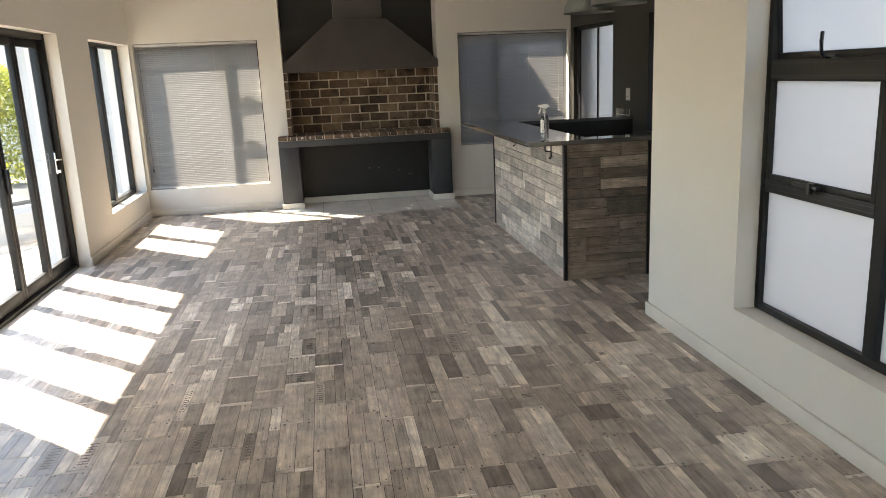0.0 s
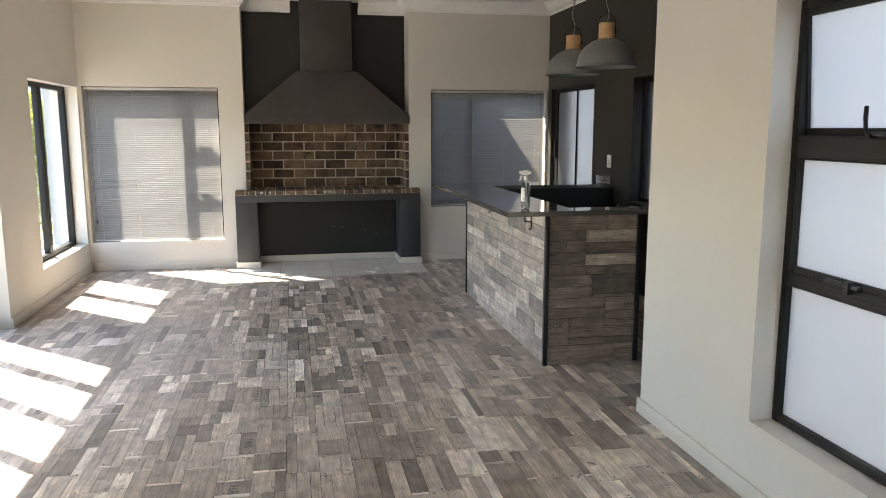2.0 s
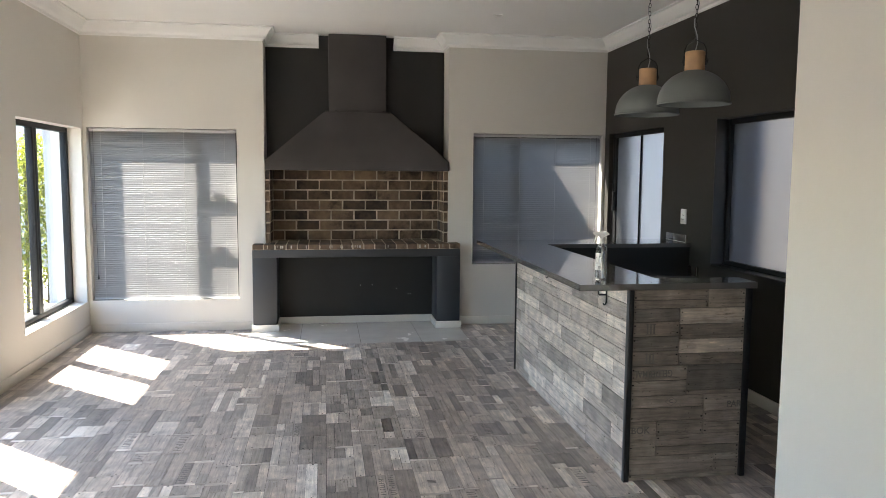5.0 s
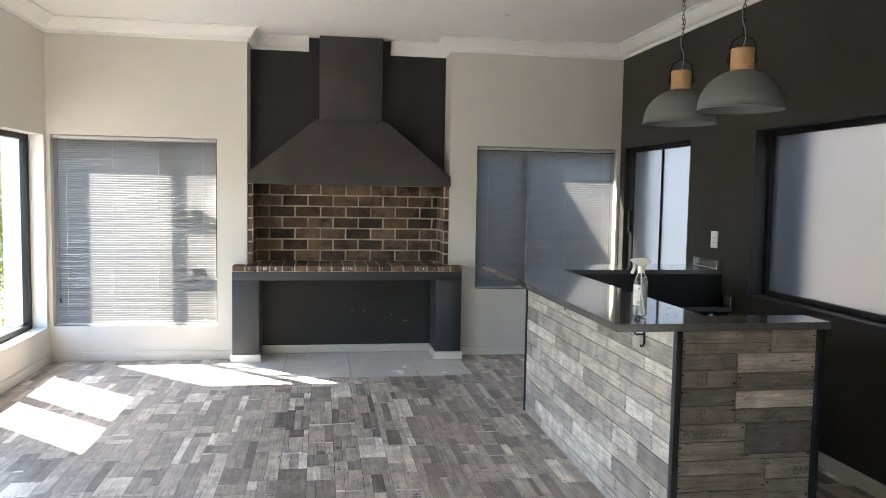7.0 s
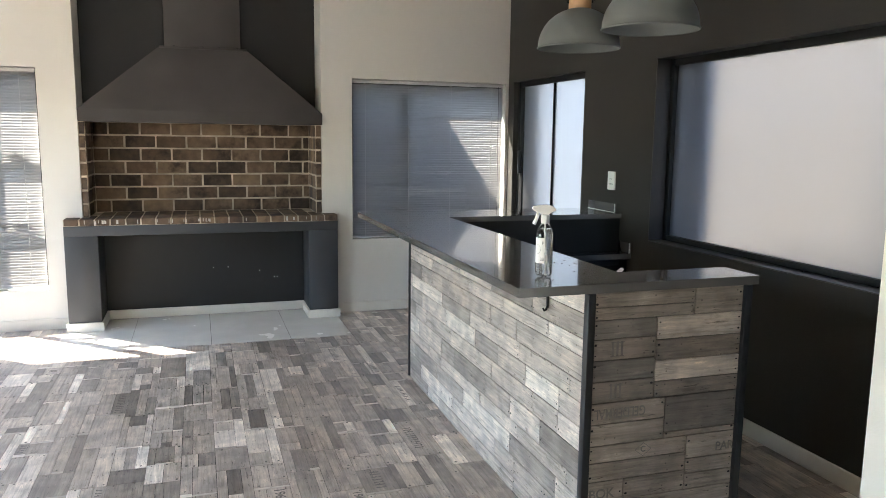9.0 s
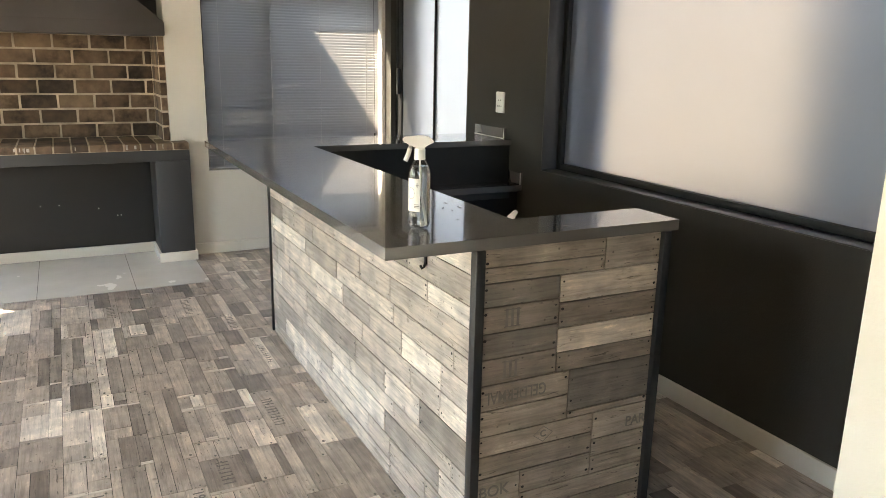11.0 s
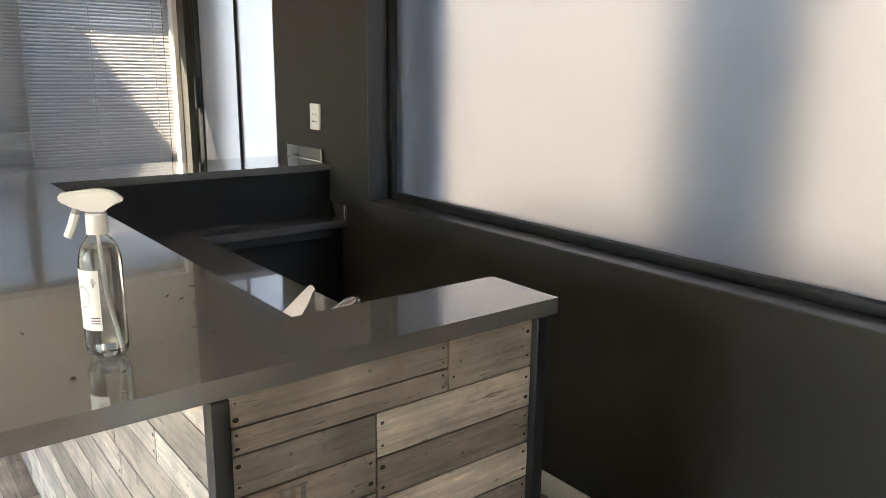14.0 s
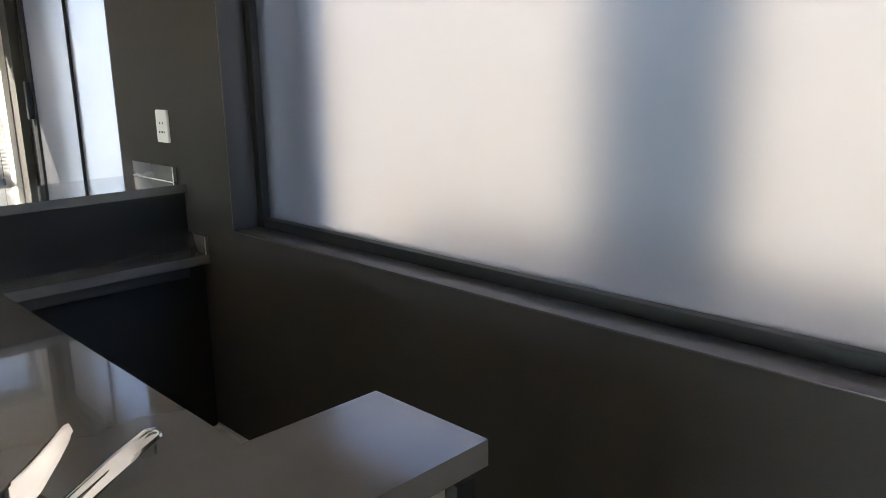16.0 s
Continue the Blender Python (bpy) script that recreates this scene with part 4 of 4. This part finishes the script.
spot = thing("ceiling_spotlight", "small round white recessed ceiling spotlight", "ceiling light", (1.62, 8.5, ZC))
bm = bmesh.new()
lathe(bm, [(0.045, 0.0), (0.045, -0.004), (0.036, -0.006), (0.03, -0.001)], 28)
part("rim", bm, CORNICE, spot, "", True)
bm = bmesh.new()
lathe(bm, [(0.0, -0.002), (0.03, -0.002)], 20)
part("lens", bm, CHROME, spot, "", True)

# debris on the bar top
crumb = thing("leaf_debris", "dry leaf crumbs scattered on the bar top", "debris", (0, 0, QT), kind="stuff")
bm = bmesh.new()
rnd = random.Random(5)
for _ in range(26):
    x, y, a, L = rnd.uniform(1.42, 1.95), rnd.uniform(5.36, 5.85), rnd.uniform(0, 6.28), rnd.uniform(0.003, 0.014)
    if x > 1.8 and y > 5.5:
        continue
    d, q = Vector((math.cos(a), math.sin(a), 0)) * L, Vector((-math.sin(a), math.cos(a), 0)) * rnd.uniform(0.001, 0.002)
    o = Vector((x, y, 0.0006))
    f = [bm.verts.new(o - d), bm.verts.new(o + q), bm.verts.new(o + d + Vector((0, 0, 0.002))), bm.verts.new(o - q)]
    bm.faces.new(f)
part("crumb", bm, BARK, crumb)

# ---- outside ----
bm = bmesh.new()
box(bm, -400, 400, -400, 400, -0.6, -0.12)
structure("ground", bm, SAND, "dry pale ground", "ground")
pave = thing("pavement", "pale paved patio outside the folding door", "paving", kind="structure")
bm = bmesh.new()
box(bm, -6.2, -2.57, -2, 12, -0.13, -0.075)
part("bed", bm, SAND, pave)
bm = bmesh.new()
box(bm, -0.145, 0.145, -0.145, 0.145, -0.025, 0.0)
slab = mesh("paver", bm, PAVING)
for i in range(11):
    for j in range(26):
        ob = new("paver", slab)
        ob.parent = pave
        ob.matrix_basis = pose(-2.71 - 0.3 * i, 2.4 + 0.3 * j, -0.05 + random.uniform(-0.002, 0.002))


def hedge(name, label, x0, x1, y0, y1, h, count, seed):
    """Clipped shrub mass: twigs and many small leaves, thinner towards its ragged edge."""
    hg = thing(name, label, "hedge")
    rnd = random.Random(seed)
    verts, faces = [], []
    for _ in range(count):
        u, y, f = rnd.random(), rnd.uniform(y0, y1), rnd.random() ** 0.6
        wob = 0.22 * noise.noise(Vector((y * 1.3, f * 3.0, seed))) + 0.1 * noise.noise(Vector((y * 4, f * 8, seed + 3)))
        top = h * (1 + 0.14 * noise.noise(Vector((y * 0.9, 7.0, seed))) + 0.08 * noise.noise(Vector((y * 4.0, 2.0, seed))))
        p = Vector((y, x0 - wob + (x1 - x0) * u ** 2, -0.1 + f * top + rnd.gauss(0, 0.03)))
        L, W = rnd.uniform(0.025, 0.055), rnd.uniform(0.010, 0.02)
        d = Vector((rnd.gauss(0, 0.7), rnd.gauss(-0.5, 0.6), rnd.gauss(0.5, 0.6))).normalized()
        q = d.orthogonal().normalized()
        q = (Matrix.Rotation(rnd.uniform(0, 6.28), 3, d) @ q) * W
        k = len(verts)
        verts += [p, p + d * L * 0.5 + q, p + d * L, p + d * L * 0.5 - q]
        faces.append((k, k + 1, k + 2, k + 3))
    me = bpy.data.meshes.new("foliage")
    me.from_pydata(verts, [], faces)
    me.materials.append(LEAF)
    ob = tagged(new("foliage", me), "dense small green leaves", kind="stuff")
    ob.parent = hg
    bm = bmesh.new()
    for i in range(int((y1 - y0) / 0.35)):
        y = y0 + 0.35 * i + rnd.uniform(-0.1, 0.1)
        xm = (x0 + x1) / 2
        tube(bm, [(y, xm, -0.13), (y + 0.05, xm + rnd.uniform(-0.1, 0.1), h * 0.4), (y + rnd.uniform(-0.2, 0.2), xm + rnd.uniform(-0.2, 0.2), h * 0.85)], 0.018, 6)
    part("stem", bm, BARK, hg)
    return hg


hedge("hedge", "tall sunlit green garden hedge beyond the patio", 10.6, 11.6, -9.0, -2.5, 2.0, 65000, 3)

tub = thing("covered_tub", "round pool tub under a grey fitted cover", "tub", (-4.2, 9.3, -0.05))
bm = bmesh.new()
lathe(bm, [(0.0, 0.0), (1.15, 0.0), (1.2, 0.1), (1.22, 0.34), (1.18, 0.4), (1.08, 0.42)], 48)
part("shell", bm, CANVAS, tub, "", True)
bm = bmesh.new()
lathe(bm, [(1.13, 0.42), (1.1, 0.45), (0.6, 0.47), (0.0, 0.48)], 48)
part("cover", bm, SLATE, tub, "dark cover", True)


def boundary(name, label, x0, x1, y0, y1, h, material):
    w = thing(name, label, "garden wall", kind="structure")
    boxes("wall", material, w, (x0, x1, y0, y1, -0.12, h))
    boxes("coping", material, w, (x0 - 0.03, x1 + 0.03, y0 - 0.03, y1 + 0.03, h, h + 0.05), bevel=0.01)
    return w


boundary("boundary_wall_north", "white plastered boundary wall behind the house", -2.3, 3.3, 11.3, 11.5, 1.75, PLASTER)
boundary("yard_pier", "plastered pier standing out beside the large window, coloured blue for sky-lit shade", 3.305, 3.37, 7.05, 7.35, 2.7, SKY_TINT)
boundary("boundary_wall_east", "plastered boundary wall along the side yard, tinted warm for sunlight", 4.9, 5.1, 4.6, 9.6, 2.7, SUN_TINT)
boundary("boundary_wall_south_east", "white plastered boundary wall outside the tall window", 4.9, 5.1, -4, 4.54, 2.7, PLASTER)
# Added length whose sunlit face brightens the small frosted window above the bar.
boundary("boundary_wall_north_east", "white plastered wall added past the end of the house to brighten the small frosted window", 4.9, 5.1, 9.66, 22, 2.7, PLASTER)
# Added gate; it stands for an unidentified dark patch blurred in the glass.
gate = thing("yard_gate", "added blue-grey gate standing for a dark patch behind the frosted window", "gate")
boxes("gate_frame", GATEBLUE, gate, (4.845, 4.885, 6.25, 6.31, -0.1, 2.15), (4.845, 4.885, 6.89, 6.95, -0.1, 2.15), (4.845, 4.885, 6.31, 6.89, 2.09, 2.15), (4.845, 4.885, 6.31, 6.89, -0.1, -0.03), bevel=0.004)
for k in range(4):
    boxes("board", GATEBLUE, gate, (4.856, 4.876, 6.312 + k * 0.145, 6.453 + k * 0.145, -0.028, 2.088), bevel=0.003)
boundary("garden_wall", "grey plastered garden wall beyond the patio", -8.0, -7.8, -4, 10.5, 1.3, GREYPLASTER)

# Unseen block, placed and sized to cast the slanted shadow on the right blind.
annex = thing("chimney_annex", "unseen white plastered block behind the end wall, shading the right blind", "outbuilding", kind="structure")
boxes("wall", PLASTER, annex, (-0.45, 1.40, 10.1, 11.3, -0.12, 3.2))
boxes("coping", PLASTER, annex, (-0.47, 1.42, 10.1, 11.29, 3.2, 3.24), bevel=0.005)

house = thing("neighbour_house", "grey plastered house with a tiled roof beyond the hedge", "house", (-8, 27, 0))
boxes("wall", GREYPLASTER, house, (-4, 4, -9, 9, -0.12, 2.8))
bm = bmesh.new()
v = [bm.verts.new(p) for p in ((-4.5, -9.4, 2.8), (4.5, -9.4, 2.8), (4.5, 9.4, 2.8), (-4.5, 9.4, 2.8), (0, -6, 5.0), (0, 6, 5.0))]
for f in ((0, 1, 4), (1, 2, 5, 4), (2, 3, 5), (3, 0, 4, 5), (3, 2, 1, 0)):
    bm.faces.new([v[i] for i in f])
part("roof", bm, ROOF, house, "grey tiled roof")
for wy in (-5, 0, 5):
    wd = boxes("window", ALU, house, (4.0, 4.05, wy - 0.8, wy + 0.8, 0.9, 2.1))
    boxes("pane", CARCASS, wd, (4.05, 4.06, wy - 0.72, wy + 0.72, 0.98, 2.02))

# ---- bar cladding ----
rnd = random.Random(11)


def board(parent, me, m):
    ob = new("plank", me)
    ob.parent = parent
    ob.matrix_basis = m
    return ob


BOARDS = {}


def board_mesh(lx, ly, lz, material, name="plank"):
    key = (round(lx, 3), round(ly, 3), round(lz, 3), material.name)
    if key not in BOARDS:
        bm = bmesh.new()
        box(bm, -lx / 2, lx / 2, -ly / 2, ly / 2, -lz / 2, lz / 2)
        BOARDS[key] = mesh(name, bm, material)
    return BOARDS[key]


boxes("cladding_backing", GROUT, bar, (1.612, 1.622, 5.343, 7.612, 0.0, 0.998), (1.617, 2.230, 5.343, 5.35, 0.0, 0.998))
z, G = 0.0, 0.0034
nails = []
heights = [0.066, 0.09, 0.09, 0.066, 0.105, 0.09, 0.09, 0.075, 0.09, 0.066, 0.09, 0.08]
for h in heights:
    h = min(h, 0.997 - z)
    y = 5.345 - rnd.choice((0.0, 0.1, 0.2, 0.3))
    while y < 7.61:
        L = rnd.choice((0.22, 0.3, 0.3, 0.45, 0.45, 0.6))
        a, b = max(y, 5.345), min(y + L, 7.611)
        if b - a > 0.03:
            t = 0.008 + rnd.choice((0, 0.0006, 0.0012))
            board(bar, board_mesh(t, b - a - G, h - G, BARWOOD_Y), pose(1.612 - t / 2, (a + b) / 2, z + h / 2))
            nails += [(0, 1.612 - t, yy, z + h * f) for yy in (a + 0.012, b - 0.012) for f in (0.25, 0.75) if rnd.random() < 0.7]
        y += L
    z += h
# boards of the bar's end: (left, right, bottom, top)
END = [(0, 0.664, 0.944, 0.997), (0.664, 1, 0.9, 0.997), (0, 0.664, 0.9, 0.944), (0, 0.415, 0.832, 0.9), (0.415, 1, 0.817, 0.9),
       (0, 0.415, 0.756, 0.832), (0.415, 1, 0.74, 0.817), (0, 0.415, 0.68, 0.756), (0.415, 1, 0.664, 0.74), (0, 0.415, 0.603, 0.68), (0.415, 1, 0.603, 0.664),
       (0, 0.497, 0.525, 0.603), (0.497, 1, 0.468, 0.603), (0, 0.497, 0.446, 0.525), (0.497, 1, 0.446, 0.468), (0, 0.66, 0.383, 0.446), (0.66, 1, 0.355, 0.446),
       (0, 0.66, 0.313, 0.383), (0.66, 1, 0.297, 0.355), (0, 0.24, 0.128, 0.313), (0.24, 0.66, 0.236, 0.313), (0.66, 1, 0.236, 0.297), (0.24, 1, 0.176, 0.236),
       (0.24, 1, 0.128, 0.176), (0, 0.77, 0.03, 0.128), (0.77, 1, 0.09, 0.128), (0.77, 1, 0.03, 0.09), (0, 1, 0.0, 0.03)]
XE0, XE1 = 1.618, 2.229
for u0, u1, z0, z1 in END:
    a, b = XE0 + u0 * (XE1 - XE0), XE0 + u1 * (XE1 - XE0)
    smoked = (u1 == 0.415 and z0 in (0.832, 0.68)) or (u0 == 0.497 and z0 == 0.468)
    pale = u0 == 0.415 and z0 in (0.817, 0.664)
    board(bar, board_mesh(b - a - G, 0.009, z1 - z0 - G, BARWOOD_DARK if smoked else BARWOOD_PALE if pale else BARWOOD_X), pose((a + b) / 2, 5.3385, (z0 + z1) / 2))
    nails += [(1, xx, 5.334, z0 + (z1 - z0) * f) for xx in (a + 0.012, b - 0.012) for f in (0.25, 0.75) if rnd.random() < 0.8]
bm = bmesh.new()
for side, nx, ny, nz in nails:
    r0 = rnd.uniform(0.002, 0.0058)
    ring = []
    for k in range(7):
        ca, sa = r0 * math.cos(k * 0.8976), r0 * 0.8 * math.sin(k * 0.8976)
        ring.append(bm.verts.new((nx + ca, ny - 0.0004, nz + sa) if side else (nx - 0.0004, ny + ca, nz + sa)))
    bm.faces.new(ring)
tagged(part("nail_mark", bm, IRON, bar), "dark nail marks", kind="stuff")


def stencil(text, place, size, turn, parent):
    data = bpy.data.curves.new("stencil_text", "FONT")
    data.body, data.size, data.extrude, data.align_x, data.align_y = text, size, 0.0002, "CENTER", "CENTER"
    data.offset = 0.0008
    data.materials.append(STENCIL)
    ob = new("stencil_text", data)
    ob.parent = parent
    ob.matrix_basis = pose(*place) @ turn
    return ob


front = pose(0, 0, 0, 90, 0, 0)
stencil("III", (1.716, 5.3336, 0.794), 0.072, front, bar)
stencil("III", (1.716, 5.3336, 0.642), 0.072, front, bar)
stencil("GELDERMAL", (1.739, 5.3336, 0.564), 0.052, front @ pose(0, 0, 0, 0, 0, 180) @ Matrix.Diagonal((0.72, 1, 1, 1)), bar)
stencil("C", (1.84, 5.3336, 0.415), 0.03, front, bar)
bm = bmesh.new()
for zz in (0.794, 0.642):
    for d in (-0.0255, 0.0235):
        boxes("serif_bar", STENCIL, bar, (1.689, 1.743, 5.3332, 5.3338, zz + d, zz + d + 0.003))
for k in range(4):
    half_w, half_h = 0.035, 0.026
    c0 = [(half_w, 0), (0, half_h), (-half_w, 0), (0, -half_h)]
    (ax, az), (bx, bz) = c0[k], c0[(k + 1) % 4]
    bm.faces.new([bm.verts.new((1.84 + px * f, 5.3335, 0.415 + pz * f)) for px, pz, f in ((ax, az, 1), (bx, bz, 1), (bx, bz, 0.9), (ax, az, 0.9))])
part("stencil_lozenge", bm, STENCIL, bar, "faded printed lozenge")
stencil("PAR", (2.19, 5.3336, 0.388), 0.045, front, bar)
stencil("BOK", (1.678, 5.3336, 0.265), 0.05, front, bar)

# ---- hearth tiles and floor planks ----
TX = [-0.73, -0.16, 0.405, 0.98, 1.447]
for a, b in zip(TX, TX[1:]):
    bm = bmesh.new()
    box(bm, max(a, -0.655) + 0.0015, b - 0.0015, 8.7135, 9.7035, -0.006, 0.0)
    part("hearth_tile", bm, TILE, floor)

rnd = random.Random(4)
rest_v, rest_f, rest_pale, NAILS = [], [], [], []
near = 0


def floor_plank(xa, xb, a, b, pale=False):
    """One board of the floor, clipped to the walls and the hearth, with a hair of joint round it."""
    global near
    a, b, xa, xb = max(a, YS), min(b, YB), max(xa, XL), min(xb, XD)
    # boards that meet the hearth or the wall's corner are cut there
    if a < 8.712 < b and xb > -0.655 and xa < 1.447:
        floor_plank(xa, xb, 8.712, b, pale)
        b = 8.712
    if a >= 8.712 and xb > -0.655 and xa < 1.447:
        if xa < -0.655:
            xb = -0.655
        elif xb > 1.447:
            xa = 1.447
        else:
            return
    if a < 4.43 and xb > XR:
        if b > 4.43:
            floor_plank(xa, xb, 4.43, b, pale)
            b = 4.43
        xb = XR
    if b - a < 0.012 or xb - xa < 0.012:
        return
    g = rnd.choice((0.0006, 0.001, 0.0014))
    xa, xb, a, b = xa + g, xb - g, a + g, b - g
    zt = -rnd.choice((0.0, 0.0003, 0.0006))
    if b - a > 0.1 and -1.8 < xa < 1.8 and 1.2 < a < 8.6:
        for yy in (a + 0.013, b - 0.013):
            for f in ((0.5,) if xb - xa < 0.06 else (0.22, 0.78)):
                if rnd.random() < 0.6:
                    NAILS.append((xa + (xb - xa) * f + rnd.uniform(-0.006, 0.006), yy + rnd.uniform(-0.006, 0.008), rnd.uniform(0.0025, 0.006)))
    if -0.65 < (xa + xb) / 2 < 1.45 and 4.4 < (a + b) / 2 < 7.4 and near < 300:
        near += 1
        board(floor, board_mesh(xb - xa, b - a, 0.006, FLOORPALE if pale else FLOORWOOD), pose((xa + xb) / 2, (a + b) / 2, zt - 0.003))
        return
    rest_pale.append(pale)
    k = len(rest_v)
    for zz in (zt - 0.006, zt):
        rest_v.extend([(xa, a, zz), (xb, a, zz), (xb, b, zz), (xa, b, zz)])
    rest_f.extend([(k + 4, k + 5, k + 6, k + 7), (k, k + 1, k + 5, k + 4), (k + 1, k + 2, k + 6, k + 5), (k + 2, k + 3, k + 7, k + 6), (k + 3, k, k + 4, k + 7)])


# tiles 0.152 wide, each printed with courses of boards side by side
TW = 0.152
SPLITS = ((1.0,), (0.5, 0.5), (0.5, 0.5), (0.67, 0.33), (0.33, 0.67), (0.3, 0.4, 0.3), (0.34, 0.33, 0.33), (0.22, 0.56, 0.22))
WORDS = []
col = 0
x = XL
while x < XD - 0.001:
    y = YS - (0.0, 0.3, 0.6, 0.15)[col % 4] - rnd.uniform(0.0, 0.04)
    while y < YB:
        L = rnd.choice((0.15, 0.2, 0.25, 0.3, 0.36, 0.45))
        cut = rnd.choice(SPLITS)
        u, head = x, rnd.random()
        for f in cut:
            ub, ya, yb = u + f * TW, y, y + L
            if head < 0.3 or rnd.random() < 0.12:
                h = rnd.choice((0.016, 0.022, 0.03))
                floor_plank(u, ub, ya, ya + h, True)
                ya += h
            if rnd.random() < 0.16:
                mid = ya + (yb - ya) * rnd.choice((0.3, 0.5, 0.65))
                floor_plank(u, ub, ya, mid)
                ya = mid
            elif f > 0.3 and rnd.random() < 0.16:
                WORDS.append(((u + ub) / 2, (ya + yb) / 2, ub - u, yb - ya))
            floor_plank(u, ub, ya, yb)
            u = ub
        y += L
    x += TW
    col += 1
me = bpy.data.meshes.new("plank_field")
me.from_pydata(rest_v, [], rest_f)
me.materials.append(FLOORWOOD)
me.materials.append(FLOORPALE)
me.polygons.foreach_set("material_index", [int(p) for p in rest_pale for _ in range(5)])
ob = tagged(new("plank_field", me), "weathered grey planks", kind="stuff")
ob.parent = floor


bm = bmesh.new()
for nx, ny, r in NAILS:
    bm.faces.new([bm.verts.new((nx + r * math.cos(k * 1.0472), ny + 1.5 * r * math.sin(k * 1.0472), 0.0004)) for k in range(6)])
tagged(part("floor_nail_mark", bm, STENCIL, floor), "dark nail marks printed on the boards", kind="stuff")

# words and numbers printed along some boards; those that cannot be read are plain bars
rnd = random.Random(21)
words = [w for w in WORDS if -1.6 < w[0] < 1.5 and 2.2 < w[1] < 8.5]
for fx, fy, w, L in words[::2]:
    size = min(0.062, w * 0.72)
    if L > 0.3 and w > 0.07 and rnd.random() < 0.35:
        stencil("PARAMOUR", (fx, fy, 0.0006), size, pose(0, 0, 0, 0, 0, -90) @ Matrix.Diagonal((0.62, 1, 1, 1)), floor)
    elif rnd.random() < 0.4:
        stencil(rnd.choice(("1968", "III")), (fx, fy, 0.0006), size, pose(0, 0, 0, 0, 0, -90), floor)
    else:
        bm = bmesh.new()
        u, hw = -min(0.13, L * 0.36), size * 0.36
        while u < min(0.13, L * 0.36):
            t = rnd.uniform(0.004, 0.007)
            box(bm, fx - hw, fx + hw, fy + u, fy + u + t, 0.0002, 0.0006)
            side = rnd.choice((-1, 0, 1)) * hw * 0.85
            box(bm, fx + side - 0.003, fx + side + 0.003, fy + u + t, fy + u + 0.014, 0.0002, 0.0006)
            u += rnd.uniform(0.022, 0.03)
        part("stencil_mark", bm, STENCIL, floor)
